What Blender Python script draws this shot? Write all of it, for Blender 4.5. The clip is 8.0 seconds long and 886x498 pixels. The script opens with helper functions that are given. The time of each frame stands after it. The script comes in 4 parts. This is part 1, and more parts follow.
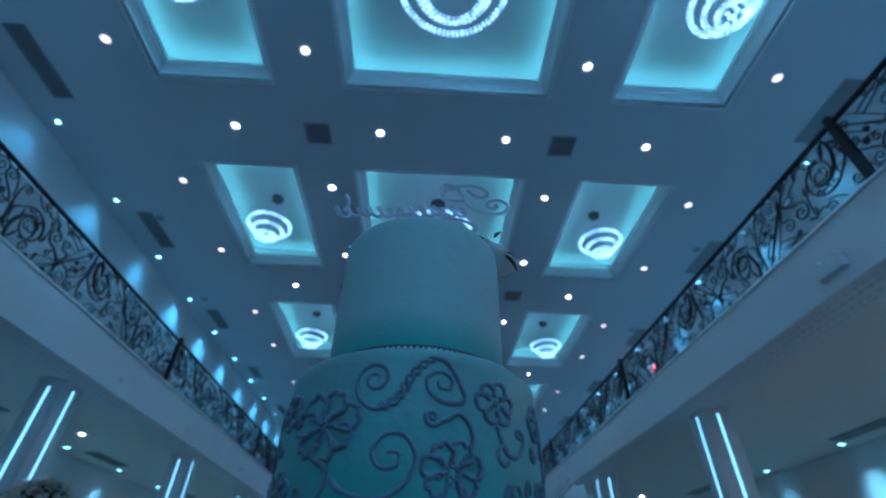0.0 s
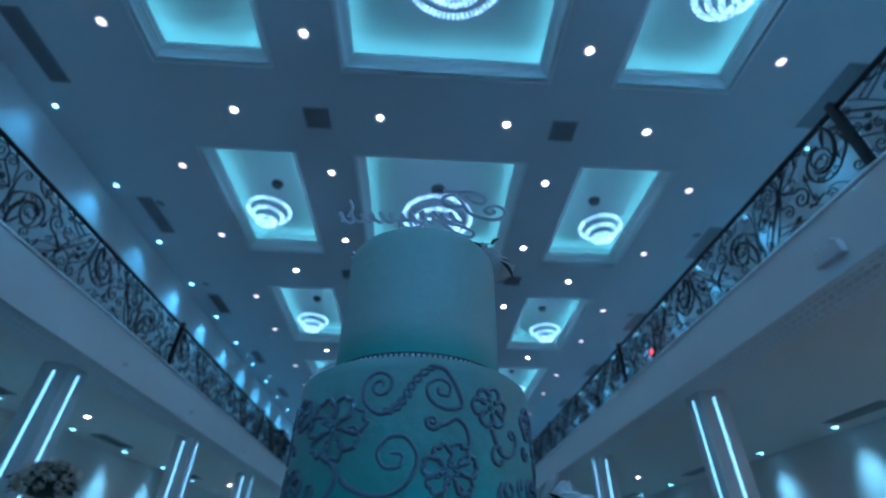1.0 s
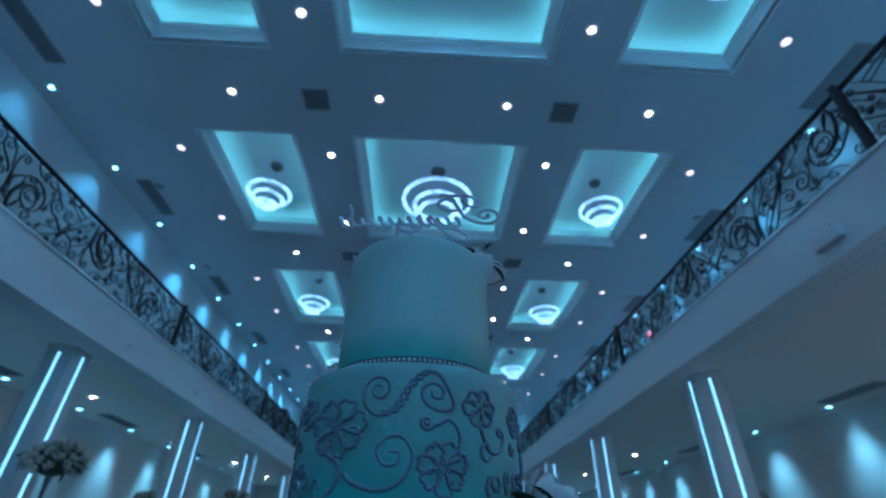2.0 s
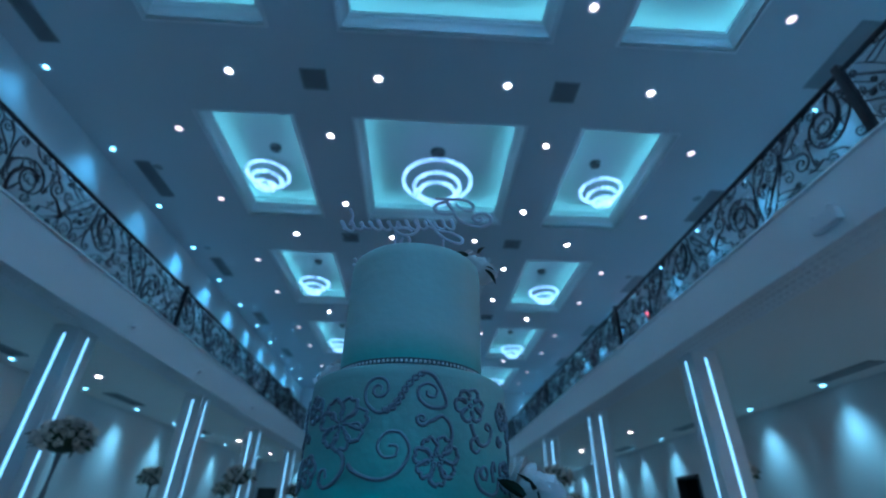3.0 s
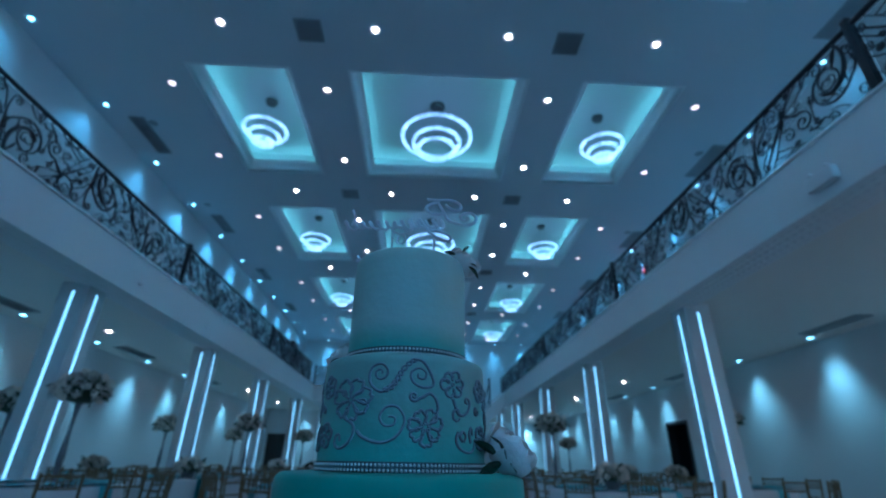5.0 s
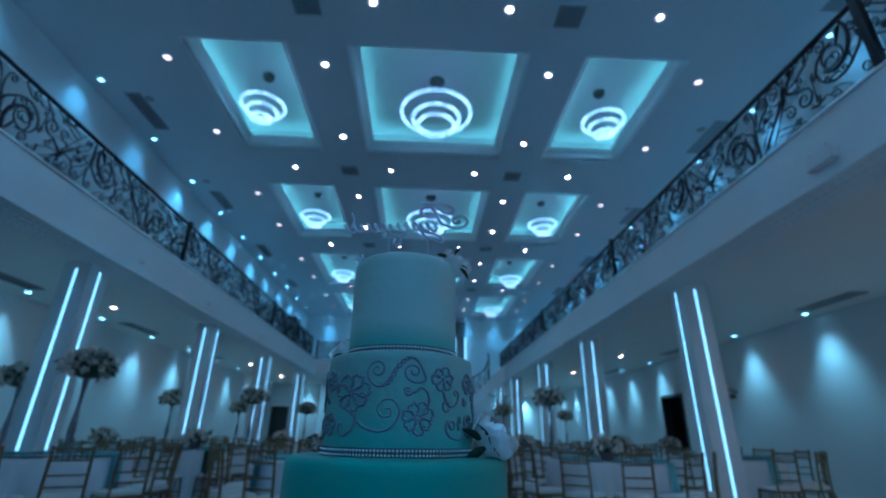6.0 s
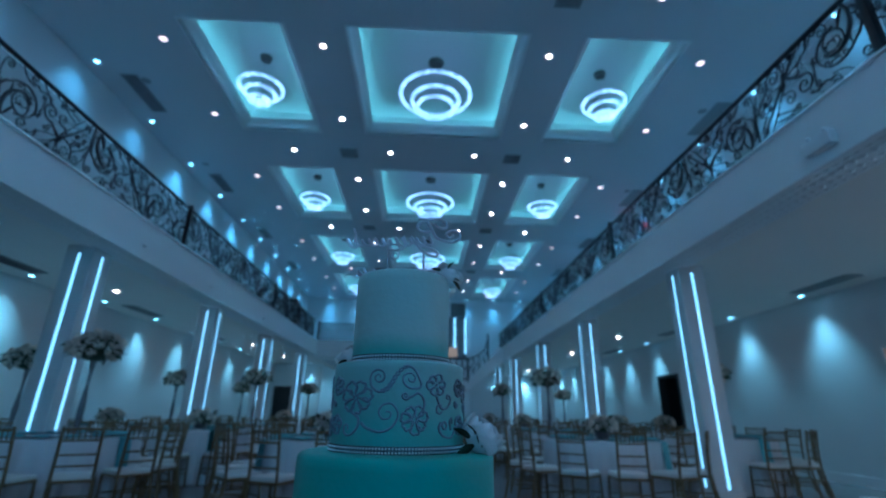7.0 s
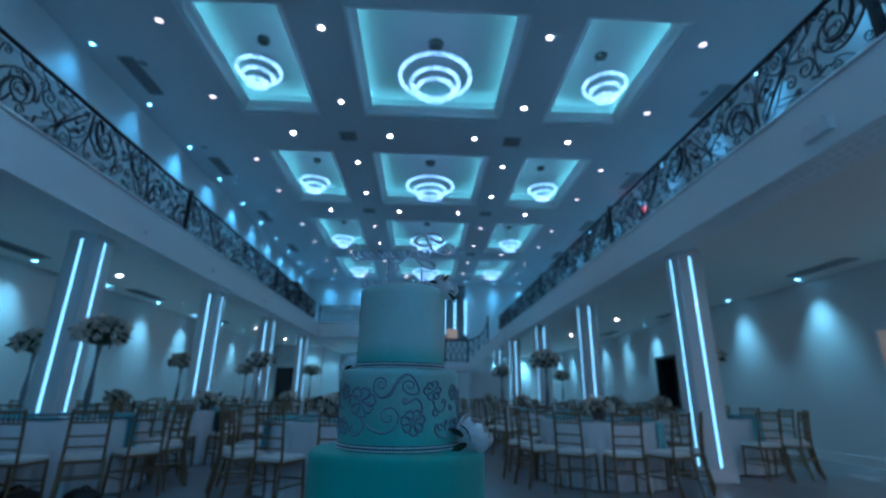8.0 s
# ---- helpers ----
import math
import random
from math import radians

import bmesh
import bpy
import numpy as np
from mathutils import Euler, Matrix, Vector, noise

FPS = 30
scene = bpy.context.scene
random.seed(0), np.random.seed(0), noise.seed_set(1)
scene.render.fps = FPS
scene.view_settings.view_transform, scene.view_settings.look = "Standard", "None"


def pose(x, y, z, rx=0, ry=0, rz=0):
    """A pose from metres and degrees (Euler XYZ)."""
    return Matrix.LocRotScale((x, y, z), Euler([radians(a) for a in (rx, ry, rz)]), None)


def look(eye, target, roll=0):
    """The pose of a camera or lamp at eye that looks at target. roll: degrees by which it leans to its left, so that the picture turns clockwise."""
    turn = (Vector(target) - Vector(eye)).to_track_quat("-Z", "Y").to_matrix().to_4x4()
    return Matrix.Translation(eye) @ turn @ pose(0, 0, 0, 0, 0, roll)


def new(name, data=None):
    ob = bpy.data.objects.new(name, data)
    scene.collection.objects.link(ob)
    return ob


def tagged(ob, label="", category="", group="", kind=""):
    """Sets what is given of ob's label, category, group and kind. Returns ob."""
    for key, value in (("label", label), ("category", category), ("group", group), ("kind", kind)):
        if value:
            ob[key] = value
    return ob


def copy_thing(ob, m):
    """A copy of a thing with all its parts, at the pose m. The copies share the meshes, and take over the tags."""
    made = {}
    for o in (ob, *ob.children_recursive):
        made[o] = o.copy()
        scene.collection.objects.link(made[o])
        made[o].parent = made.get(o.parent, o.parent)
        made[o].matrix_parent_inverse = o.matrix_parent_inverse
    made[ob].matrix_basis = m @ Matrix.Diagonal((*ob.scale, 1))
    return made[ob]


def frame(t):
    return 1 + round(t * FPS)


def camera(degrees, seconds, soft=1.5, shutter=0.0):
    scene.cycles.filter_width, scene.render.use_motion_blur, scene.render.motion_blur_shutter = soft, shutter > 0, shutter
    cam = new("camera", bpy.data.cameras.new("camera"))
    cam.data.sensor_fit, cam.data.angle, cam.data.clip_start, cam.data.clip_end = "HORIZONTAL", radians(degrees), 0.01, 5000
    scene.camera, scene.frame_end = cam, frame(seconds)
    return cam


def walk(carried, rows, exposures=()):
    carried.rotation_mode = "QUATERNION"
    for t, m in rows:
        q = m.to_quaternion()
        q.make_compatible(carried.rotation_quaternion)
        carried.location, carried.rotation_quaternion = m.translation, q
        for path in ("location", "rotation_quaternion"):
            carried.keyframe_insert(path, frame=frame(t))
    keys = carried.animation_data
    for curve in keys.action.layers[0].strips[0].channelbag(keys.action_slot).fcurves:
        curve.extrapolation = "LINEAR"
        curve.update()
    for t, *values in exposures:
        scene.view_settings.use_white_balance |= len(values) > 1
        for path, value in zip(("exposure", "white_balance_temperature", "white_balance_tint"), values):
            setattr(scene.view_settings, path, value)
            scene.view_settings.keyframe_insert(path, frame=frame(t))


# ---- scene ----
PATH = [
    (0.0, look((-0.0594, 0.3572, 1.0232), (0.0024, 1.9459, 2.2365), 1.25)),
    (0.5, look((-0.0603, 0.3445, 1.0247), (0.0028, 1.9523, 2.2125), 1.29)),
    (1.0, look((-0.0603, 0.3315, 1.0266), (0.0040, 1.9601, 2.1857), 1.27)),
    (1.5, look((-0.0592, 0.3176, 1.0288), (0.0062, 1.9683, 2.1562), 1.25)),
    (3.0, look((-0.0551, 0.2693, 1.0362), (0.0148, 1.9880, 2.0565), 1.15)),
    (3.5, look((-0.0535, 0.2497, 1.0368), (0.0179, 1.9895, 2.0208), 1.10)),
    (4.0, look((-0.0523, 0.2283, 1.0370), (0.0199, 1.9885, 1.9840), 1.09)),
    (4.5, look((-0.0510, 0.2062, 1.0392), (0.0232, 1.9915, 1.9376), 0.99)),
    (6.0, look((-0.0426, 0.1350, 1.0557), (0.0364, 1.9879, 1.8044), 0.89)),
    (6.5, look((-0.0404, 0.1046, 1.0650), (0.0399, 1.9727, 1.7746), 0.83)),
    (7.0, look((-0.0386, 0.0721, 1.0769), (0.0428, 1.9540, 1.7488), 0.80)),
    (7.5, look((-0.0369, 0.0413, 1.0903), (0.0451, 1.9364, 1.7244), 0.74)),
    (8.0, look((-0.0364, 0.0095, 1.1033), (0.0464, 1.9166, 1.6999), 0.70)),
]
cam = camera(87.97, 8.0, soft=1.9)
cam.data.dof.use_dof, cam.data.dof.focus_distance, cam.data.dof.aperture_fstop = True, 0.42, 6.2
walk(cam, PATH, [(0.0, 1.31, 4340, -2), (8.0, 1.31, 4340, -2)])

# ---------------- sizes of the hall (metres) ----------------
H = 7.84            # main ceiling
LOW = 3.25          # ceiling under the galleries
XW, XE = -7.25, 7.45
Y0, Y1 = -6.0, 28.8
FXL, FXR = -4.338, 3.535    # gallery edges
FB, FT, RAIL = 3.22, 3.80, 4.59
COLS = [(-4.689, -2.792), (-1.605, 1.835), (2.966, 4.921)]       # coffers across
ROWS = [(-4.0, -0.8), (1.62, 4.91), (6.83, 10.31), (12.21, 16.0), (17.85, 21.93), (23.45, 27.69)]  # coffers along
DEEP = H + 0.55     # the coffers' upper ceiling

# ---------------- world ----------------
world = bpy.data.worlds.new("world")
scene.world = world
world.use_nodes = True
world.node_tree.nodes["Background"].inputs[0].default_value = (0.02, 0.05, 0.09, 1)
world.node_tree.nodes["Background"].inputs[1].default_value = 0.3

WASH_UP, WASH_LOW, FILL_SOUTH = 20.0, 30.0, 600.0
COVE, RING, STRIP, WARM, COOL = 2.35, 0.42, 0.55, 46.0, 4.0
CYAN_UP, CYAN_LOW = (0.27, 0.62, 0.87), (0.44, 0.76, 0.8)

# ---------------- materials ----------------


def mat(name, base, rough=0.5, metal=0.0, var=0.08, scale=3.0, bump=0.05, fine=60.0, spec=0.5, random_tone=0.0, stretch=(1, 1, 1), sheen=0.0):
    """A surface with a broad and a fine variation of tone, and fine relief."""
    m = bpy.data.materials.new(name)
    m.use_nodes = True
    t = m.node_tree
    b = t.nodes["Principled BSDF"]
    co = t.nodes.new("ShaderNodeTexCoord")
    mp = t.nodes.new("ShaderNodeMapping")
    mp.inputs["Scale"].default_value = stretch
    t.links.new(co.outputs["Object"], mp.inputs["Vector"])
    n1, n2 = t.nodes.new("ShaderNodeTexNoise"), t.nodes.new("ShaderNodeTexNoise")
    n1.inputs["Scale"].default_value, n2.inputs["Scale"].default_value = scale, fine
    n1.inputs["Detail"].default_value, n2.inputs["Detail"].default_value = 4, 2
    for n in (n1, n2):
        t.links.new(mp.outputs[0], n.inputs["Vector"])
    mix = t.nodes.new("ShaderNodeMix")
    mix.data_type = "RGBA"
    lo, hi = [max(0, c * (1 - var)) for c in base], [min(1, c * (1 + var)) for c in base]
    mix.inputs["A"].default_value, mix.inputs["B"].default_value = (*lo, 1), (*hi, 1)
    add = t.nodes.new("ShaderNodeMath")
    add.operation = "MULTIPLY_ADD"
    add.inputs[1].default_value = 0.3
    t.links.new(n2.outputs["Fac"], add.inputs[0])
    sub = t.nodes.new("ShaderNodeMath")
    sub.operation = "MULTIPLY"
    sub.inputs[1].default_value = 0.7
    t.links.new(n1.outputs["Fac"], sub.inputs[0])
    t.links.new(sub.outputs[0], add.inputs[2])
    t.links.new(add.outputs[0], mix.inputs["Factor"])
    out = mix.outputs["Result"]
    if random_tone:
        info = t.nodes.new("ShaderNodeObjectInfo")
        rng = t.nodes.new("ShaderNodeMapRange")
        rng.inputs["To Min"].default_value, rng.inputs["To Max"].default_value = 1 - random_tone, 1 + random_tone
        t.links.new(info.outputs["Random"], rng.inputs["Value"])
        hsv = t.nodes.new("ShaderNodeHueSaturation")
        t.links.new(rng.outputs[0], hsv.inputs["Value"])
        t.links.new(out, hsv.inputs["Color"])
        out = hsv.outputs[0]
    t.links.new(out, b.inputs["Base Color"])
    rr = t.nodes.new("ShaderNodeMapRange")
    rr.inputs["To Min"].default_value, rr.inputs["To Max"].default_value = max(0.02, rough - 0.08), min(1, rough + 0.08)
    t.links.new(n1.outputs["Fac"], rr.inputs["Value"])
    t.links.new(rr.outputs[0], b.inputs["Roughness"])
    b.inputs["Metallic"].default_value = metal
    b.inputs["Specular IOR Level"].default_value = spec
    b.inputs["Sheen Weight"].default_value = sheen
    if bump:
        bp = t.nodes.new("ShaderNodeBump")
        bp.inputs["Strength"].default_value = bump
        bp.inputs["Distance"].default_value = 0.01
        t.links.new(n2.outputs["Fac"], bp.inputs["Height"])
        t.links.new(bp.outputs[0], b.inputs["Normal"])
    return m


def glow(name, colour, strength, vary=0.0, base=(0.8, 0.85, 0.9)):
    """A thing that gives off light; vary: how unevenly its pieces shine."""
    m = bpy.data.materials.new(name)
    m.use_nodes = True
    t = m.node_tree
    b = t.nodes["Principled BSDF"]
    b.inputs["Base Color"].default_value = (*base, 1)
    b.inputs["Roughness"].default_value = 0.3
    b.inputs["Emission Color"].default_value = (*colour, 1)
    b.inputs["Emission Strength"].default_value = strength
    if vary:
        geo = t.nodes.new("ShaderNodeNewGeometry")
        rng = t.nodes.new("ShaderNodeMapRange")
        rng.inputs["To Min"].default_value, rng.inputs["To Max"].default_value = strength * (1 - vary), strength * (1 + vary)
        t.links.new(geo.outputs["Random Per Island"], rng.inputs["Value"])
        t.links.new(rng.outputs[0], b.inputs["Emission Strength"])
    return m


def ombre(name, low, high, z_low, z_high, rough=0.45):
    """Fondant sprayed from one colour at the foot to another at the top."""
    m = mat(name, (0.5, 0.5, 0.5), rough, var=0.03, scale=14, bump=0.05, fine=90, spec=0.4)
    t = m.node_tree
    b = t.nodes["Principled BSDF"]
    co = t.nodes.new("ShaderNodeTexCoord")
    sep = t.nodes.new("ShaderNodeSeparateXYZ")
    t.links.new(co.outputs["Object"], sep.inputs[0])
    n = t.nodes.new("ShaderNodeTexNoise")
    n.inputs["Scale"].default_value = 9
    t.links.new(co.outputs["Object"], n.inputs["Vector"])
    jig = t.nodes.new("ShaderNodeMath")
    jig.operation = "MULTIPLY_ADD"
    jig.inputs[1].default_value = (z_high - z_low) * 0.35
    t.links.new(n.outputs["Fac"], jig.inputs[0])
    t.links.new(sep.outputs["Z"], jig.inputs[2])
    rng = t.nodes.new("ShaderNodeMapRange")
    rng.interpolation_type = "SMOOTHSTEP"
    off = (z_high - z_low) * 0.17
    rng.inputs["From Min"].default_value, rng.inputs["From Max"].default_value = z_low + off, z_high + off
    t.links.new(jig.outputs[0], rng.inputs["Value"])
    mix = t.nodes.new("ShaderNodeMix")
    mix.data_type = "RGBA"
    mix.inputs["A"].default_value, mix.inputs["B"].default_value = (*low, 1), (*high, 1)
    t.links.new(rng.outputs[0], mix.inputs["Factor"])
    t.links.new(mix.outputs["Result"], b.inputs["Base Color"])
    return m


PAINT = mat("white_wall_paint", (0.74, 0.75, 0.76), 0.55, var=0.04, scale=0.8, bump=0.06, fine=140)
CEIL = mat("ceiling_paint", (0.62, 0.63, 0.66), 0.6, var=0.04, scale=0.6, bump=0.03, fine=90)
# ceiling paint made lighter and warmer, for warm light missing under the galleries
AISLE_CEIL_LIT = mat("aisle_ceiling_paint_lit", (0.82, 0.79, 0.76), 0.6, var=0.04, scale=0.6, bump=0.03, fine=90)
TRIM = mat("trim_paint", (0.8, 0.8, 0.82), 0.4, var=0.03, scale=2, bump=0.03)
FASCIA = mat("fascia_paint", (0.84, 0.84, 0.85), 0.5, var=0.04, scale=1.2, bump=0.04)
FLOOR = mat("polished_stone", (0.27, 0.27, 0.285), 0.24, var=0.22, scale=1.3, bump=0.01, fine=9, stretch=(1, 0.35, 1))
IRON = mat("wrought_iron", (0.022, 0.026, 0.032), 0.5, metal=0.3, var=0.3, scale=30, bump=0.2, fine=200)
VENT = mat("vent_enamel", (0.3, 0.31, 0.33), 0.5, var=0.1, scale=6)
SHADOW_GAP = mat("vent_shade", (0.06, 0.062, 0.066), 0.7, var=0.2)
BRONZE = mat("dark_bronze", (0.12, 0.115, 0.12), 0.4, metal=0.6, var=0.2, scale=20)
GREY = mat("vent_grey", (0.16, 0.17, 0.18), 0.5, var=0.15, scale=6)
PASSAGE_SHADE = mat("painted_passage_shade", (0.012, 0.012, 0.013), 0.8, var=0.2)
DOOR = mat("dark_door_paint", (0.02, 0.021, 0.024), 0.35, var=0.2, scale=4)
CHROME = mat("chrome", (0.75, 0.76, 0.78), 0.15, metal=1.0, var=0.05, bump=0.0)
GOLD = mat("gold_lacquer", (0.2, 0.145, 0.075), 0.38, metal=0.35, var=0.2, scale=12, bump=0.05, fine=90, random_tone=0.12)
CUSHION = mat("white_cushion_cloth", (0.76, 0.74, 0.72), 0.85, var=0.06, scale=6, bump=0.25, fine=300, sheen=0.2)
LINEN = mat("white_table_linen", (0.72, 0.71, 0.73), 0.8, var=0.06, scale=3, bump=0.2, fine=250, sheen=0.2)
TEAL_CLOTH = mat("teal_napkin_cloth", (0.2, 0.48, 0.54), 0.6, var=0.12, scale=8, bump=0.2, fine=260, sheen=0.2)
CHARGER = mat("teal_glass_charger", (0.03, 0.16, 0.22), 0.18, var=0.1, scale=9, bump=0.0)
CHINA = mat("white_china", (0.78, 0.79, 0.8), 0.15, var=0.02, bump=0.0)
SILVER = mat("silver_vase_metal", (0.2, 0.2, 0.22), 0.32, metal=0.8, var=0.2, scale=15, bump=0.05)
ROSE = mat("cream_petals", (0.7, 0.62, 0.54), 0.65, var=0.12, scale=30, bump=0.1, fine=120, random_tone=0.35)
LEAF = mat("green_leaves", (0.035, 0.07, 0.035), 0.5, var=0.3, scale=25, bump=0.2, fine=90, random_tone=0.3)
SUGAR = mat("white_sugar_petals", (0.88, 0.85, 0.85), 0.55, var=0.06, scale=40, bump=0.15, fine=200)
DARK_LEAF = mat("dark_green_silk_leaf", (0.012, 0.03, 0.014), 0.45, var=0.4, scale=60, bump=0.2, fine=200)
TIER_TOP = ombre("top_tier_fondant", (0.19, 0.42, 0.36), (0.47, 0.57, 0.525), 0.012, 0.05)
TIER_MID = ombre("middle_tier_fondant", (0.18, 0.4, 0.345), (0.33, 0.46, 0.43), 0.0, 0.13)
TIER_LOW = ombre("lower_tier_fondant", (0.1, 0.29, 0.235), (0.12, 0.35, 0.285), 0.0, 0.15)
PIPING = mat("grey_lilac_icing", (0.2, 0.23, 0.28), 0.4, var=0.12, scale=60, bump=0.15, fine=300)
STONE = mat("rhinestone", (0.95, 0.95, 0.96), 0.12, metal=0.0, var=0.2, scale=300, bump=0.0)
RIBBON = mat("grey_ribbon", (0.07, 0.1, 0.11), 0.5, var=0.1, scale=40)
ACRYLIC = mat("silver_acrylic", (0.55, 0.5, 0.56), 0.35, metal=0.2, var=0.1, scale=40, bump=0.0)
BLACK = mat("black_plastic", (0.01, 0.01, 0.011), 0.5, var=0.2, scale=20)
BOARD = mat("cake_board_foil", (0.5, 0.5, 0.52), 0.3, metal=0.8, var=0.1, scale=50)



def hazy(name, haze):
    """A clear sheet with added haze that lightens what shows through it."""
    m = bpy.data.materials.new(name)
    m.use_nodes = True
    t = m.node_tree
    out = t.nodes["Material Output"]
    t.nodes.remove(t.nodes["Principled BSDF"])
    clear, veil, back = t.nodes.new("ShaderNodeBsdfTransparent"), t.nodes.new("ShaderNodeBsdfDiffuse"), t.nodes.new("ShaderNodeBsdfTranslucent")
    for n in (veil, back):
        n.inputs["Color"].default_value = (0.82, 0.86, 0.88, 1)
    half, mix = t.nodes.new("ShaderNodeMixShader"), t.nodes.new("ShaderNodeMixShader")
    t.links.new(veil.outputs[0], half.inputs[1])
    t.links.new(back.outputs[0], half.inputs[2])
    noise_, rng = t.nodes.new("ShaderNodeTexNoise"), t.nodes.new("ShaderNodeMapRange")
    noise_.inputs["Scale"].default_value = 2.5
    rng.inputs["To Min"].default_value, rng.inputs["To Max"].default_value = haze * 0.7, haze * 1.3
    t.links.new(noise_.outputs["Fac"], rng.inputs["Value"])
    t.links.new(rng.outputs[0], mix.inputs[0])
    t.links.new(clear.outputs[0], mix.inputs[1])
    t.links.new(half.outputs[0], mix.inputs[2])
    t.links.new(mix.outputs[0], out.inputs["Surface"])
    return m


GUARD = hazy("acrylic_guard", 0.3)
COVE_LED = glow("cove_led", (0.4, 0.84, 0.72), COVE)
CRYSTAL = glow("lit_crystal", (0.6, 0.73, 1.0), RING, 0.7)
LED = glow("led_strip", (0.5, 0.8, 0.95), STRIP)
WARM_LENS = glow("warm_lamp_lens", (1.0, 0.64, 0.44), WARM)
# weaker emission stands for outer lamps seen off their beam
OFF_AXIS_LENS = glow("off_axis_lamp_lens", (1.0, 0.62, 0.48), 1.3)
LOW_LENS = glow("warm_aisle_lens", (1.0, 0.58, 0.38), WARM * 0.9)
# far lamps emit less, in place of their falloff at shallow viewing angles
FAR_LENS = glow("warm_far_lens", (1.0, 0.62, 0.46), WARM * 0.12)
# stronger lens for unseen lamps added to brighten the east aisle
FILL_LENS = glow("warm_fill_lens", (1.0, 0.7, 0.54), WARM * 5)
# the rim emits the pink halo that a reflector would only catch
REFLECTOR = glow("reflector_glow", (1.0, 0.6, 0.48), 0.75)
COOL_LENS = glow("cool_lamp_lens", (0.45, 0.85, 1.0), COOL)
RED_LENS = glow("red_exit_lens", (1.0, 0.05, 0.04), 2.6)
PEACH = glow("glowing_peach_panel", (1.0, 0.62, 0.42), 0.05, base=(0.6, 0.42, 0.32))
WARM_PANEL = glow("lit_picture_panel", (1.0, 0.6, 0.38), 0.12, base=(0.3, 0.2, 0.13))

# ---------------- mesh helpers ----------------


def box(bm, x0, x1, y0, y1, z0, z1, bevel=0.0):
    g = bmesh.ops.create_cube(bm, size=1, matrix=Matrix.LocRotScale(((x0 + x1) / 2, (y0 + y1) / 2, (z0 + z1) / 2), None, (x1 - x0, y1 - y0, z1 - z0)))
    if bevel:
        edges = {e for v in g["verts"] for e in v.link_edges}
        bmesh.ops.bevel(bm, geom=list(edges), offset=bevel, segments=2, affect="EDGES", profile=0.6)


def tube(bm, pts, r, n=6, closed=False, flat=1.0, taper=None):
    """A round bar along points; taper(s) scales its radius along the way."""
    pts = [Vector(q) for q in pts]
    rings, up = [], None
    for i, q in enumerate(pts):
        a = pts[(i - 1) % len(pts)] if closed or i else q
        b = pts[(i + 1) % len(pts)] if closed or i < len(pts) - 1 else q
        d = (b - a).normalized()
        if up is None:
            up = Vector((0, 0, 1)) if abs(d.z) < 0.9 else Vector((1, 0, 0))
        side = d.cross(up).normalized()
        up = side.cross(d).normalized()
        k = r * (taper(i / max(1, len(pts) - 1)) if taper else 1)
        rings.append([bm.verts.new(q + side * math.cos(2 * math.pi * j / n) * k + up * math.sin(2 * math.pi * j / n) * k * flat) for j in range(n)])
    for i in range(len(rings) if closed else len(rings) - 1):
        p, q = rings[i], rings[(i + 1) % len(rings)]
        for j in range(n):
            bm.faces.new((p[j], p[(j + 1) % n], q[(j + 1) % n], q[j]))
    if not closed:
        bm.faces.new(rings[0][::-1])
        bm.faces.new(rings[-1])


def lathe(bm, profile, n=24, at=(0, 0, 0), wave=None):
    """A turned shape from (radius, height) pairs; wave(angle, height) scales the radius."""
    rings = []
    for r, z in profile:
        if r < 1e-6:
            rings.append([bm.verts.new((at[0], at[1], at[2] + z))])
        else:
            ring = []
            for j in range(n):
                a = 2 * math.pi * j / n
                k = r * (wave(a, z) if wave else 1)
                ring.append(bm.verts.new((at[0] + k * math.cos(a), at[1] + k * math.sin(a), at[2] + z)))
            rings.append(ring)
    for p, q in zip(rings, rings[1:]):
        for j in range(n):
            k = (j + 1) % n
            if len(p) == 1 and len(q) == 1:
                continue
            if len(p) == 1:
                bm.faces.new((p[0], q[k], q[j]))
            elif len(q) == 1:
                bm.faces.new((p[j], p[k], q[0]))
            else:
                bm.faces.new((p[j], p[k], q[k], q[j]))


def lozenge(bm, x, y, z, w, d, h):
    """A small raised leaf of plaster hanging from a soffit."""
    top = [bm.verts.new(q) for q in ((x - w, y, z), (x - w * 0.4, y + d, z), (x + w * 0.6, y + d * 0.7, z), (x + w, y, z), (x + w * 0.6, y - d * 0.7, z), (x - w * 0.4, y - d, z))]
    tip = bm.verts.new((x, y, z - h))
    for i in range(6):
        bm.faces.new((top[i], top[(i + 1) % 6], tip))


def meshed(name, bm, material, smooth=True):
    me = bpy.data.meshes.new(name)
    bmesh.ops.recalc_face_normals(bm, faces=bm.faces)
    bm.to_mesh(me)
    bm.free()
    me.materials.append(material)
    if smooth:
        me.polygons.foreach_set("use_smooth", [True] * len(me.polygons))
        me.set_sharp_from_angle(angle=radians(40))
    return me


def part(name, bm, material, parent=None, label="", smooth=True):
    """One mesh object, under a thing or a part."""
    ob = new(name, meshed(name, bm, material, smooth))
    ob.parent = parent
    return tagged(ob, label)


def piece(name, me, parent, m=None):
    """An object on a mesh that it shares with its like."""
    ob = new(name, me)
    ob.parent = parent
    if m is not None:
        ob.matrix_basis = m
    return ob


def thing(name, m, label, category, group="", kind=""):
    ob = new(name)
    ob.empty_display_size = 0.05
    ob.matrix_basis = m
    return tagged(ob, label, category, group, kind)


def bm_box(*a, **k):
    bm = bmesh.new()
    box(bm, *a, **k)
    return bm


def bm_tube(*a, **k):
    bm = bmesh.new()
    tube(bm, *a, **k)
    return bm


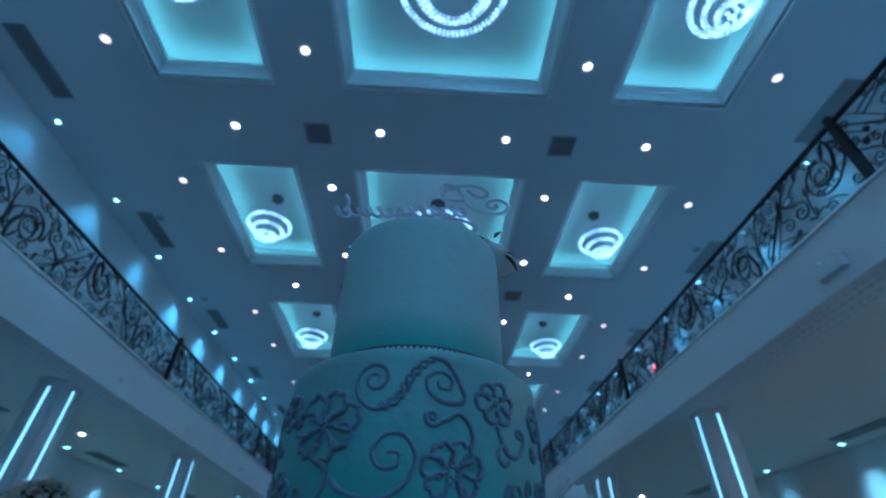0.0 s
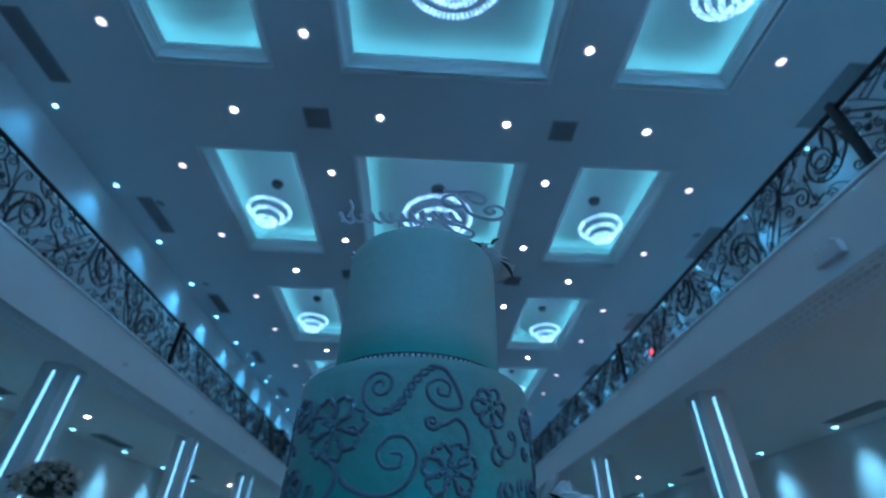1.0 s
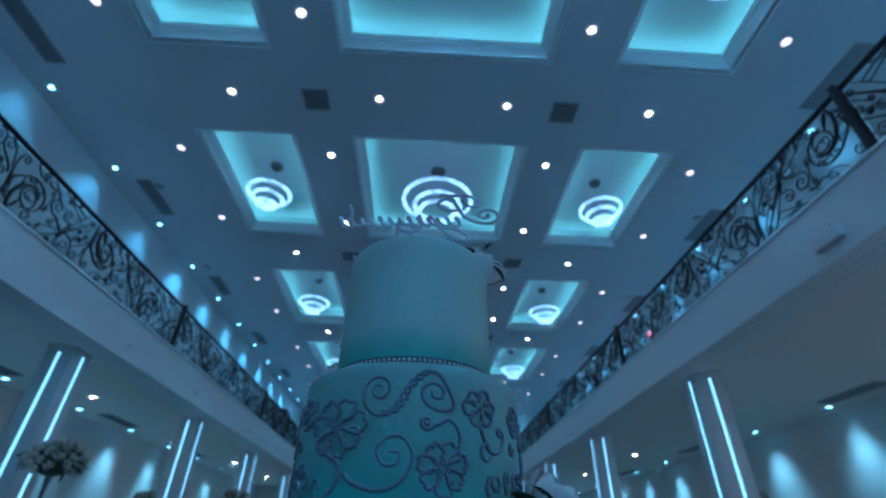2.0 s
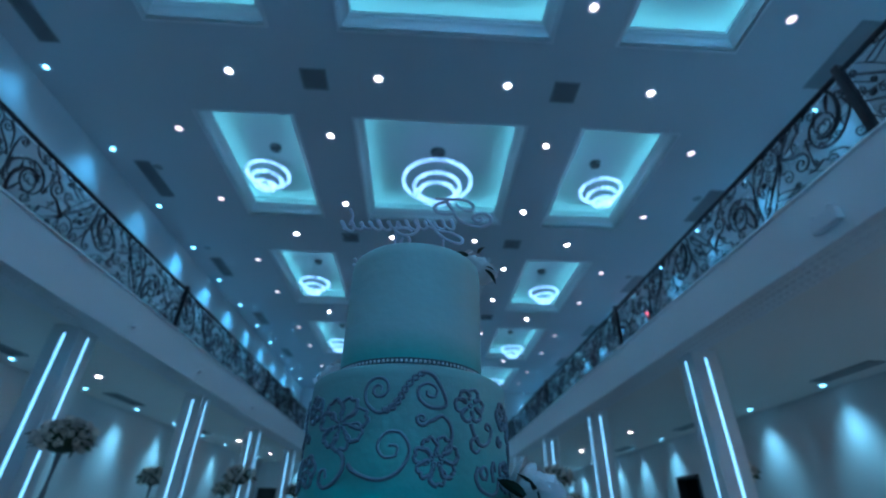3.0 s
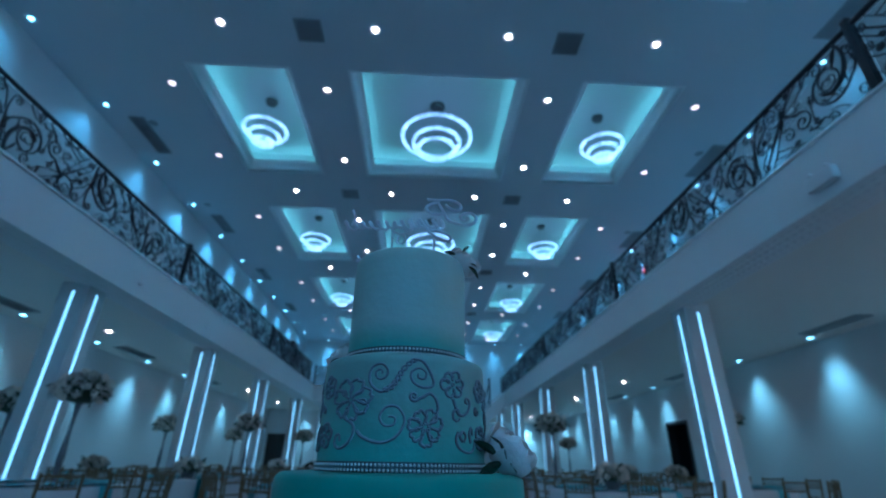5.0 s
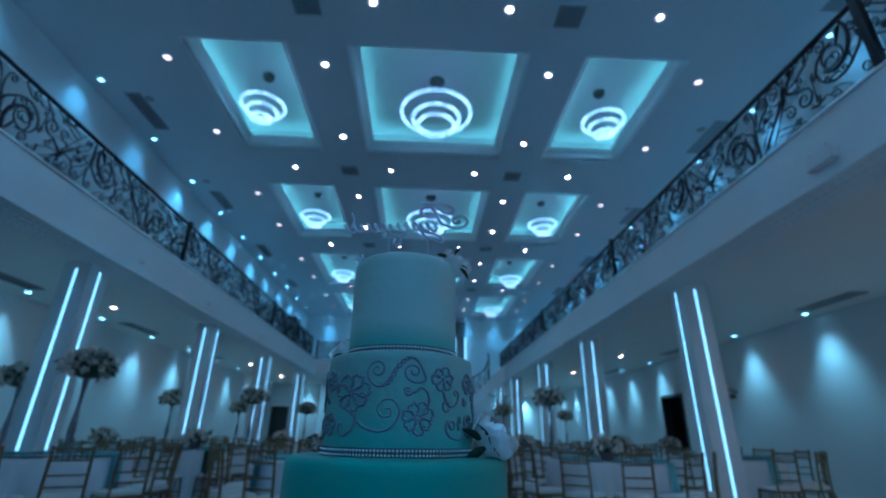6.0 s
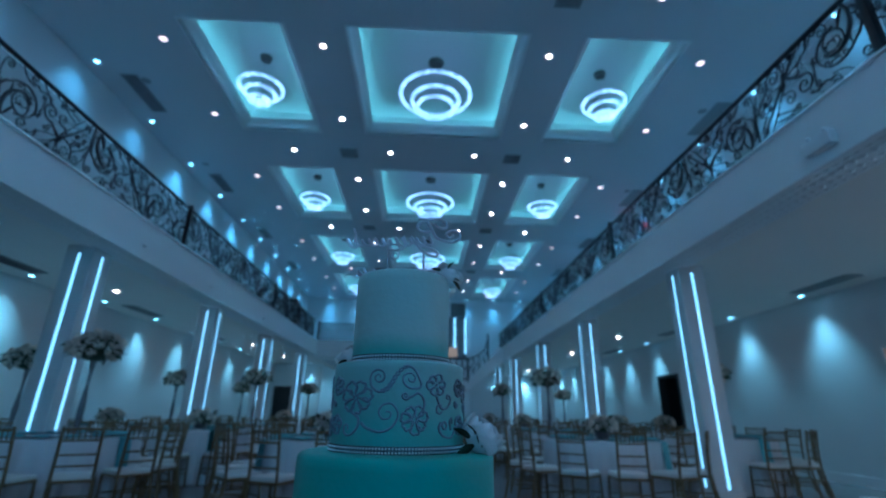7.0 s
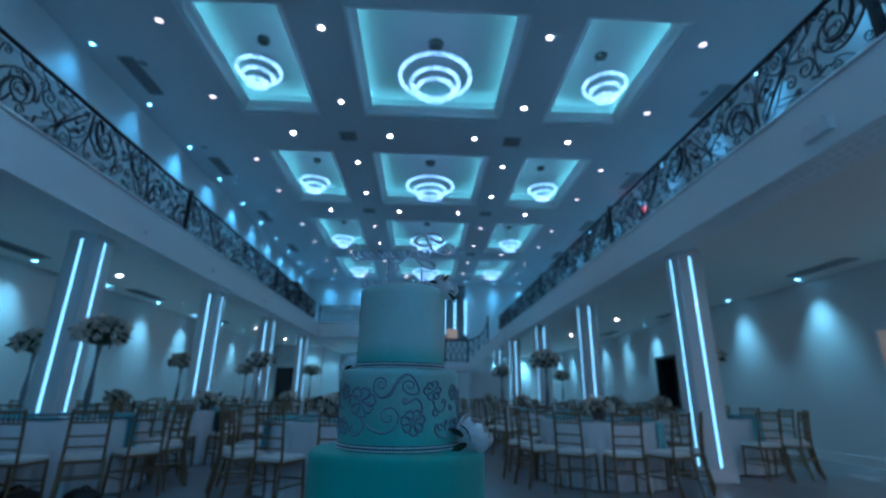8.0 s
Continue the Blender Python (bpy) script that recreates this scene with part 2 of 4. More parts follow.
def bm_lathe(*a, **k):
    bm = bmesh.new()
    lathe(bm, *a, **k)
    return bm


def spiral(cx, cy, r0, r1, a0, turns, n=26):
    """Flat points of a volute, from radius r0 inwards to r1, starting at angle a0 in degrees."""
    out = []
    for i in range(n + 1):
        s = i / n
        r = r0 + (r1 - r0) * s ** 0.8
        a = radians(a0) + turns * 2 * math.pi * s
        out.append((cx + r * math.cos(a), cy + r * math.sin(a)))
    return out


def bow(p0, p1, p2, p3, n=10):
    """Flat points of a cubic Bezier."""
    out = []
    for i in range(n + 1):
        s = i / n
        c = ((1 - s) ** 3, 3 * s * (1 - s) ** 2, 3 * s * s * (1 - s), s ** 3)
        out.append(tuple(sum(k * p[j] for k, p in zip(c, (p0, p1, p2, p3))) for j in (0, 1)))
    return out


def structure(name, bm, material, label, category, smooth=False):
    return tagged(part(name, bm, material, None, label, smooth), "", category, "", "structure")


# ---------------- floor, walls, ceilings ----------------
structure("floor", bm_box(XW - 0.2, XE + 0.2, Y0 - 0.2, Y1 + 0.2, -0.2, 0), FLOOR, "polished grey stone floor reflecting the blue lights", "floor")

LDOOR = (-7.1, -6.2, 23.6)          # left door, in the short wall that closes the aisle
RDOOR = (13.55, 14.75, 2.25)        # dark opening in the east wall
structure("wall_west", bm_box(XW - 0.2, XW, Y0, Y1, 0, H + 0.6), PAINT, "white wall washed by cyan spotlights", "wall")
bm = bmesh.new()
box(bm, XE, XE + 0.2, Y0, RDOOR[0], 0, H + 0.6)
box(bm, XE, XE + 0.2, RDOOR[1], Y1, 0, H + 0.6)
box(bm, XE, XE + 0.2, RDOOR[0], RDOOR[1], RDOOR[2], H + 0.6)
structure("wall_east", bm, PAINT, "white wall with a dark doorway, washed by cyan spotlights", "wall")
# passage walls coloured near black, so the doorway's darkness is painted
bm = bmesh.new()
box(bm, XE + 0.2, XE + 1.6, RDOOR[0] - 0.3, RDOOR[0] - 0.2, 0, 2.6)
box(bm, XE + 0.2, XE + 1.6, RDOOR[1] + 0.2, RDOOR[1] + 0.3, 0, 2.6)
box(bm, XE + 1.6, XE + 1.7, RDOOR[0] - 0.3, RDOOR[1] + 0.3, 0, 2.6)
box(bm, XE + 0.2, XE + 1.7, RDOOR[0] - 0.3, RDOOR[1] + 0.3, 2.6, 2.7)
structure("passage_walls", bm, PASSAGE_SHADE, "passage behind the doorway, painted black in place of shade", "passage")
structure("wall_north", bm_box(XW - 0.2, XE + 0.2, Y1, Y1 + 0.2, 0, H + 0.6), PAINT, "white end wall of the hall", "wall")
structure("wall_south", bm_box(XW - 0.2, XE + 0.2, Y0 - 0.2, Y0, 0, H + 0.6), PAINT, "plain white wall closing the hall", "wall")
for name, x0, x1 in (("baseboard_west", XW, XW + 0.02), ("baseboard_east", XE - 0.02, XE)):
    bm = bmesh.new()
    for a, b in ((Y0, RDOOR[0] - 0.1), (RDOOR[1] + 0.1, Y1)) if x0 > 0 else ((Y0, LDOOR[2]),):
        box(bm, x0, x1, a, b, 0, 0.16, 0.004)
    structure(name, bm, TRIM, "white painted baseboard along the wall", "baseboard")

# the main ceiling: flat fields between the coffers, their mouldings, recesses
xs = [XW] + [v for c in COLS for v in c] + [XE]
ys = [Y0] + [v for r in ROWS for v in r] + [Y1]
bm = bmesh.new()
for i in range(len(xs) - 1):
    for j in range(len(ys) - 1):
        if i % 2 and j % 2:
            continue
        box(bm, xs[i], xs[i + 1], ys[j], ys[j + 1], H, H + 0.06)
# each coffer: a crown moulding that climbs inwards to a lip, and a recess behind it
CROWN = [(0.0, -0.012), (0.0, 0.035), (0.025, 0.04), (0.03, 0.083), (0.05, 0.118), (0.089, 0.16), (0.127, 0.183), (0.133, 0.212), (0.165, 0.217), (0.165, 0.26), (0.15, 0.26)]
for x0, x1 in COLS:
    for y0, y1 in ROWS:
        rings = []
        for i, u in [(-0.045, 0.0), (-0.045, -0.012)] + CROWN + [(0.0, 0.262), (-0.02, 0.264), (-0.02, DEEP - H)]:
            rings.append([bm.verts.new(q) for q in ((x0 + i, y0 + i, H + u), (x1 - i, y0 + i, H + u), (x1 - i, y1 - i, H + u), (x0 + i, y1 - i, H + u))])
        for k, (p, q) in enumerate(zip(rings, rings[1:])):
            for j in range(4):
                bm.faces.new((p[j], p[(j + 1) % 4], q[(j + 1) % 4], q[j])).material_index = 1 if k < len(CROWN) + 2 else 0
        box(bm, x0 - 0.05, x1 + 0.05, y0 - 0.05, y1 + 0.05, DEEP, DEEP + 0.04)
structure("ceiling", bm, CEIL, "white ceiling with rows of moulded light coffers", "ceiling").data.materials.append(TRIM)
for x0, x1 in COLS:
    for y0, y1 in ROWS:
        cove = thing("cove_light", pose((x0 + x1) / 2, (y0 + y1) / 2, H + 0.268), "hidden cyan strip of light round a ceiling coffer", "cove light", "cove lights")
        w, d = (x1 - x0) / 2, (y1 - y0) / 2
        for a0, a1, b0, b1 in ((-w + 0.02, -w + 0.06, -d + 0.06, d - 0.06), (w - 0.06, w - 0.02, -d + 0.06, d - 0.06), (-w + 0.06, w - 0.06, -d + 0.02, -d + 0.06), (-w + 0.06, w - 0.06, d - 0.06, d - 0.02)):
            part("light_strip", bm_box(a0, a1, b0, b1, 0, 0.012), COVE_LED, cove, smooth=False)

# galleries: slab, fascia with its moulding underneath
GE = 21.6   # where the east gallery ends
BR = (19.5, 21.6, -1.1)   # the bridge: front, back, east end
for side, x_in, x_out, y_end in (("west", FXL, XW, Y1), ("east", FXR, XE, GE)):
    s = 1 if side == "east" else -1
    lo, hi = sorted((x_in + s * 0.2, x_out))
    structure("ceiling_" + side + "_aisle", bm_box(lo, hi, Y0, Y1, LOW, FT - 0.06), AISLE_CEIL_LIT, "white ceiling under the gallery with recessed lamps", "ceiling")
    bm = bmesh.new()
    lo, hi = sorted((x_in, x_in + s * 0.2))
    cut = BR[0] if side == "west" else y_end
    box(bm, lo, hi, Y0, cut, FB, FT, 0.008)
    lo, hi = sorted((x_in - s * 0.02, x_in + s * 0.25))
    box(bm, lo, hi, Y0, cut, FT, FT + 0.03, 0.006)
    structure("gallery_fascia_" + side, bm, FASCIA, "white plastered gallery edge", "fascia")
    bm = bmesh.new()
    lo, hi = sorted((x_in + s * 0.2, x_in + s * 0.46))
    box(bm, lo, hi, Y0, cut, FB - 0.004, LOW, 0.006)
    lo, hi = sorted((x_in + s * 0.46, x_in + s * 0.5))
    box(bm, lo, hi, Y0, cut, LOW - 0.016, LOW, 0.006)
    for row, across in enumerate((0.1, 0.2, 0.32, 0.41)):
        for k in range(175):
            y = 1.0 + 0.105 * (k + 0.5 * (row % 2))
            if y < cut - 0.2:
                x, z = x_in + s * across, FB - 0.003
                lozenge(bm, x, y, z, 0.045 if row in (1, 2) else 0.03, 0.044, 0.016 if row in (1, 2) else 0.01)
    structure("crown_moulding_" + side, bm, TRIM, "white crown moulding under the gallery edge", "moulding")
bm = bmesh.new()
box(bm, FXL, BR[2], BR[0], BR[0] + 0.2, FB, FT, 0.008)
box(bm, FXL - 0.2, BR[2], BR[0] + 0.2, BR[1], LOW, FT - 0.06)
box(bm, FXL, BR[2], BR[0] - 0.02, BR[0] + 0.25, FT, FT + 0.03, 0.006)
box(bm, BR[2] - 0.2, BR[2], BR[0] + 0.2, BR[1], FB, LOW)
structure("bridge", bm, FASCIA, "white bridge joining the galleries at the far end", "gallery")
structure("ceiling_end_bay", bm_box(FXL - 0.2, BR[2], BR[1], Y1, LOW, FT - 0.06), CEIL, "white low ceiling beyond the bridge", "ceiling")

# the wall that closes the west aisle, with its dark door
y = LDOOR[2]
bm = bmesh.new()
box(bm, XW, LDOOR[0], y, y + 0.15, 0, LOW)
box(bm, LDOOR[1], -4.9, y, y + 0.15, 0, LOW)
box(bm, LDOOR[0], LDOOR[1], y, y + 0.15, 2.18, LOW)
box(bm, -5.05, -4.9, y + 0.15, Y1, 0, LOW)
structure("wall_aisle_end", bm, PAINT, "white wall closing the aisle", "wall")
door = thing("door_1", pose(LDOOR[0], y + 0.05, 0), "dark painted closed door in a white wall", "door", "", "structure")
part("door_leaf", bm_box(0.05, 0.85, 0, 0.045, 0.01, 2.13, bevel=0.004), DOOR, door)
bm = bmesh.new()
box(bm, 0, 0.05, -0.07, 0.1, 0, 2.18)
box(bm, 0.85, 0.9, -0.07, 0.1, 0, 2.18)
box(bm, 0.05, 0.85, -0.07, 0.1, 2.13, 2.18)
part("door_frame", bm, DOOR, door)
part("door_handle", bm_tube([(0.76, -0.06, 1.0), (0.76, -0.06, 1.3)], 0.012), CHROME, door, "chrome pull handle")
door = thing("door_2", pose(XE, RDOOR[0], 0), "dark doorway frame in the white side wall", "doorway", "", "structure")
for a, b in ((0, 0.07), (RDOOR[1] - RDOOR[0] - 0.07, RDOOR[1] - RDOOR[0])):
    part("door_jamb", bm_box(-0.03, 0.2, a, b, 0, 2.25), DOOR, door)
part("door_lintel", bm_box(-0.03, 0.2, 0.07, RDOOR[1] - RDOOR[0] - 0.07, 2.18, 2.25), DOOR, door)

# ---------------- lamps in the ceilings ----------------


def spot(x, y, z, tx, ty, tz, watts, size=66, blend=1.0, soft=0.05):
    d = bpy.data.lights.new("wall_spot", "SPOT")
    d.energy, d.color, d.spot_size, d.spot_blend, d.shadow_soft_size = watts, CYAN_UP if z > 5 else CYAN_LOW, radians(size), blend, 0.18
    ob = new("wall_spot", d)
    ob.matrix_basis = look((x, y, z - 0.17), (tx, ty, tz))
    return ob


RING_ME = meshed("trim_ring", bm_lathe([(0.075, 0.0), (0.075, -0.006), (0.098, -0.008), (0.102, 0.0)], 20), TRIM)
WARM_ME = meshed("lens", bm_lathe([(0.0, -0.006), (0.03, -0.006), (0.037, -0.002)], 14), WARM_LENS)
OFF_AXIS_ME = meshed("lens", bm_lathe([(0.0, -0.006), (0.03, -0.006), (0.037, -0.002)], 14), OFF_AXIS_LENS)
FAR_ME = meshed("lens", bm_lathe([(0.0, -0.006), (0.03, -0.006), (0.037, -0.002)], 14), FAR_LENS)
LOW_ME = meshed("lens", bm_lathe([(0.0, -0.006), (0.03, -0.006), (0.037, -0.002)], 14), LOW_LENS)
FILL_ME = meshed("lens", bm_lathe([(0.0, -0.006), (0.03, -0.006), (0.037, -0.002)], 14), FILL_LENS)
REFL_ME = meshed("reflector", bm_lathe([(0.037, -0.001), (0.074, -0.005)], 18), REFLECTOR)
COOL_ME = meshed("lens", bm_lathe([(0.0, -0.004), (0.032, -0.004), (0.045, -0.001)], 16), COOL_LENS)


def downlight(x, y, z, warm):
    word = "round recessed ceiling lamp with warm white light" if warm else "round recessed ceiling lamp with cyan light beside the wall"
    t = thing("downlight", pose(x, y, z - 0.001), word, "downlight", "warm downlights" if warm else "cyan wall lamps")
    piece("trim_ring", RING_ME, t)
    if warm:
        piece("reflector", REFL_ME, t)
        piece("lens", (FILL_ME if y < 5 else LOW_ME) if z < 5 else OFF_AXIS_ME if abs(x) > 5 else FAR_ME if y > 17.5 else WARM_ME, t)
    else:
        piece("lens", COOL_ME, t)


for y in (-4.6, 0.4, 5.85, 11.23, 16.79, 22.3, 27.6):
    for x in (-3.69, -1.05, 1.28, 3.92):
        downlight(x, y, H, True)
for y in (-3.2, -1.1, 1.95, 4.31, 7.34, 9.72, 12.82, 15.12, 18.5, 20.87, 24.0, 26.3):
    for x in (-5.21, -2.14, 2.35, 5.46):
        downlight(x, y, H, True)
for k in range(-4, 10):
    y = 8.07 + 2.09 * k
    downlight(-6.93, y, H, False)
    spot(-6.93, y, H - 0.03, -7.22, y, H - 1.5, WASH_UP * (1 if y > 11 else 0.5 if y > 7 else 0.3), 104)
    if y < 28:
        downlight(7.15, y + 0.06, H, False)
        spot(7.15, y + 0.06, H - 0.03, 7.43, y + 0.06, H - 1.5, WASH_UP * (1 if y > 8 else 0.55 if y > 5 else 0.35), 104)
for k in range(-3, 10):
    y = 8.18 + 2.01 * k
    if 5 < y < 23:
        downlight(-6.93, y, LOW, False)
        spot(-6.93, y, LOW - 0.03, -7.22, y, LOW - 2.5, WASH_LOW, 84)
    y = 8.27 + 2.1 * k
    if y < 28.5:
        downlight(7.15, y, LOW, False)
        spot(7.15, y, LOW - 0.03, 7.43, y, LOW - 2.5, WASH_LOW * (1 if y < 20 else 1.6), 84)
# round the wall that closes the west aisle, and on the end wall
downlight(-5.4, LDOOR[2] - 0.3, LOW, False)
spot(-5.4, LDOOR[2] - 0.3, LOW - 0.03, -5.4, LDOOR[2] - 0.02, LOW - 1.9, WASH_LOW * 2, 56)
for y in (24.35, 25.8, 27.2):
    downlight(-4.6, y, LOW, False)
    spot(-4.6, y, LOW - 0.03, -4.88, y, LOW - 1.9, WASH_LOW * 2, 56)
for x in (-3.6, -2.2, 4.6, 6.2):
    downlight(x, Y1 - 0.3, LOW, False)
    spot(x, Y1 - 0.3, LOW - 0.03, x, Y1 - 0.03, LOW - 1.7, WASH_LOW * 3, 84)
for x in (-5.8, -4.1, -2.4, -0.7, 1.0, 2.7, 4.44, 6.14):
    downlight(x, Y1 - 0.32, H, False)
    spot(x, Y1 - 0.32, H - 0.03, x, Y1 - 0.03, H - 3.4, WASH_UP * 2.2, 72)
# unseen south lamps, far stronger than the rest, added to light the cake's front
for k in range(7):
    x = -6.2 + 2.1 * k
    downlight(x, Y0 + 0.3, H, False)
    spot(x, Y0 + 0.3, H - 0.03, x, Y0 + 0.03, H - 1.9, FILL_SOUTH * (0.3 if x < -1 else 0.9), 80)
    if FXL < x < FXR:
        downlight(x, Y0 + 0.9, H, True)
# those at y below 5 are unseen fill, added to warm the aisle
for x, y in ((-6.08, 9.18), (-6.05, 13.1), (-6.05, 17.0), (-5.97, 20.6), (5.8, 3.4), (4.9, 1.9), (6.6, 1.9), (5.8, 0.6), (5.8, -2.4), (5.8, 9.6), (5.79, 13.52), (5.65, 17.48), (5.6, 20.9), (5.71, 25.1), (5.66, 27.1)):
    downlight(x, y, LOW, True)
for x, y in ((-3.97, 22.46), (-2.2, 20.6), (-2.2, 25.5)):
    downlight(x, y, LOW, True)

# ---------------- vents ----------------


def vent(name, x, y, z, w, d, slats, label):
    """A grille set in a ceiling; the slats run along y."""
    t = thing(name, pose(x, y, z - 0.001), label, "vent", name + "s")
    # dark sheet behind the slats: the duct's shade is in its colour
    part("backing", bm_box(-w / 2 + 0.02, w / 2 - 0.02, -d / 2 + 0.02, d / 2 - 0.02, -0.004, 0.0), SHADOW_GAP, t, smooth=False)
    bm = bmesh.new()
    for a0, a1, b0, b1 in ((-w / 2, -w / 2 + 0.03, -d / 2, d / 2), (w / 2 - 0.03, w / 2, -d / 2, d / 2), (-w / 2 + 0.03, w / 2 - 0.03, -d / 2, -d / 2 + 0.03), (-w / 2 + 0.03, w / 2 - 0.03, d / 2 - 0.03, d / 2)):
        box(bm, a0, a1, b0, b1, -0.016, 0)
    part("frame", bm, VENT, t, smooth=False)
    bm = bmesh.new()
    box(bm, -0.02, 0.02, -d / 2 + 0.03, d / 2 - 0.03, -0.014, -0.006)
    me = meshed("slat", bm, VENT, False)
    for i in range(slats):
        piece("slat", me, t, pose(-w / 2 + 0.03 + (w - 0.06) * (i + 0.5) / slats, 0, 0, 0, 25, 0))


for y in (0.5, 5.93, 11.3, 16.75, 22.3):
    for x in (-2.2, 2.35):
        vent("square_vent", x, y, H, 0.46, 0.46, 8, "square grey ceiling air vent between the coffers")
for y, d in ((4.8, 1.3), (9.06, 1.3), (13.4, 1.2), (17.7, 1.2), (22.0, 1.2)):
    vent("slot_vent", -6.5, y, H, 0.34, d, 7, "long grey air vent in the ceiling above the gallery")
    vent("slot_vent", 6.72, y + 0.1, H, 0.34, d, 7, "long grey air vent in the ceiling above the gallery")
for x, ys_ in ((-6.62, (7.35, 11.1, 15.2)), (6.85, (7.4, 12.4, 16.7))):
    for y in ys_:
        vent("slot_vent", x, y, LOW, 0.3, 1.2, 6, "long grey air vent in the ceiling under the gallery")

for x, y in ((-6.22, 8.6), (-6.5, 12.2), (6.4, 8.85), (6.4, 13.0)):
    t = thing("ceiling_speaker", pose(x, y, H), "small round grey speaker grille in the ceiling", "speaker", "ceiling speakers")
    part("rim", bm_lathe([(0.1, 0), (0.1, -0.006), (0.125, -0.008), (0.13, 0)], 24), CEIL, t)
    part("grille", bm_lathe([(0, -0.004), (0.1, -0.004), (0.1, 0)], 24), VENT, t, "grey perforated grille")

# ---------------- columns with strips of light ----------------


def column(x, y):
    t = thing("column", pose(x, y, 0), "square white column with cyan vertical light strips", "column", "columns", "structure")
    s = 0.19
    part("shaft", bm_box(-s, s, -s, s, 0.15, LOW, bevel=0.006), PAINT, t)
    part("plinth", bm_box(-s - 0.02, s + 0.02, -s - 0.02, s + 0.02, 0, 0.15, bevel=0.008), TRIM, t)
    for a in (0, 90, 180, 270):
        bm = bmesh.new()
        box(bm, -0.026, 0.026, -s - 0.005, -s + 0.002, 0.175, 3.133)
        bm.transform(pose(0, 0, 0, 0, 0, a))
        hold = part("strip_channel", bm, CHROME, t, "pale metal strip channel")
        bm = bmesh.new()
        box(bm, -0.018, 0.018, -s - 0.011, -s - 0.004, 0.18, 3.128, 0.002)
        bm.transform(pose(0, 0, 0, 0, 0, a))
        part("light_strip", bm, LED, hold, "glowing cyan light strip")
    return t


for x, y in ((4.02, -1.4), (4.02, 2.65), (4.02, 6.76), (3.97, 11.03), (3.84, 14.76), (3.78, 19.05), (3.76, 22.85)):
    column(x, y)
for x, y in ((-4.88, -1.6), (-4.88, 2.55), (-4.88, 6.61), (-4.78, 10.52), (-4.85, 14.65), (-4.89, 19.25)):
    column(x, y)

# ---------------- chandeliers ----------------


def crystal_ring(d, h, seed):
    """A hoop hung with upright blocks of crystal."""
    rnd = random.Random(seed)
    bm = bmesh.new()
    n = max(24, int(d * 46))
    for i in range(n):
        a = 2 * math.pi * i / n
        for r, tall in ((d / 2, h), (d / 2 - 0.045, h * 0.85)):
            k = tall * rnd.uniform(0.82, 1.1)
            w = 0.62 * math.pi * d / n * 0.78
            m = pose(r * math.cos(a), r * math.sin(a), rnd.uniform(-0.006, 0.006), rnd.uniform(-6, 6), rnd.uniform(-6, 6), math.degrees(a) + rnd.uniform(-12, 12))
            bmesh.ops.create_cube(bm, size=1, matrix=m @ Matrix.Diagonal((0.032, w * 1.2, k, 1)))
    return meshed("crystal_ring", bm, CRYSTAL, False)


def chandelier(name, x, y, rings, canopy_r):
    t = thing(name, pose(x, y, DEEP), "tiered round crystal chandelier lit blue white", "chandelier", name + "s")
    part("canopy", bm_lathe([(0, 0), (canopy_r, 0), (canopy_r, -0.03), (canopy_r * 0.8, -0.09), (0, -0.09)], 28), BRONZE, t, "dark round canopy")
    for i, (d, z, h) in enumerate(rings):
        drop = z - DEEP
        ob = piece("crystal_ring", crystal_ring(d, h, i), t, pose(0, 0, drop))
        tagged(ob, "ring of glowing crystals", "", "", "stuff")
        part("hoop", bm_tube([(d / 2 * math.cos(a), d / 2 * math.sin(a), h / 2 + 0.012) for a in (2 * math.pi * j / 40 for j in range(40))], 0.012, 5, True), CHROME, ob, "chrome hoop")
        for k in range(3):
            a = 2 * math.pi * k / 3 + i
            part("cable", bm_tube([(canopy_r * 0.6 * math.cos(a), canopy_r * 0.6 * math.sin(a), -0.08), (d / 2 * math.cos(a), d / 2 * math.sin(a), drop + h / 2)], 0.0025, 4), CHROME, t)
    return t


big = chandelier("large_chandelier", 0.112, 8.276, ((1.527, 7.51, 0.056), (1.04, 7.36, 0.056), (0.815, 7.187, 0.06)), 0.173)
small = chandelier("small_chandelier", -3.624, 8.35, ((0.937, 7.564, 0.045), (0.672, 7.41, 0.045), (0.43, 7.258, 0.05)), 0.132)
bm = bmesh.new()
bmesh.ops.create_icosphere(bm, subdivisions=1, radius=0.032)
DROP = meshed("crystal_drop", bm, CRYSTAL, False)
for k in range(9):
    piece("crystal_drop", DROP, small, pose(0.05 * k ** 0.5 * math.cos(2.4 * k), 0.05 * k ** 0.5 * math.sin(2.4 * k), 7.23 - DEEP))
# the row at -2.545 is unseen, added to help light the cake's front
for y in (-2.545, 3.034, 8.317, 13.743, 19.546, 25.04):
    if y != 8.317:
        copy_thing(big, pose(0.112, y - 0.04, DEEP))
        copy_thing(small, pose(-3.624, y + 0.02, DEEP))
    copy_thing(small, pose(3.838, y + 0.08, DEEP))

# ---------------- gallery railings ----------------
RH = RAIL - FT - 0.03


def flat_bar(pts, r, taper=None):
    return bm_tube([(0, y, z) for y, z in pts], r, 5, taper=taper)


def leaf_blade(y, z, length, ang, w=0.035):
    """A cast leaf: a long lozenge with a swollen middle."""
    bm = bmesh.new()
    c, s = math.cos(radians(ang)), math.sin(radians(ang))
    pts = [(0, y + c * length * k / 6, z + s * length * k / 6 + 0.03 * math.sin(math.pi * k / 6)) for k in range(7)]
    tube(bm, pts, w, 5, flat=0.5, taper=lambda q: 0.12 + math.sin(math.pi * min(1, q * 1.02)) ** 1.2)
    return bm


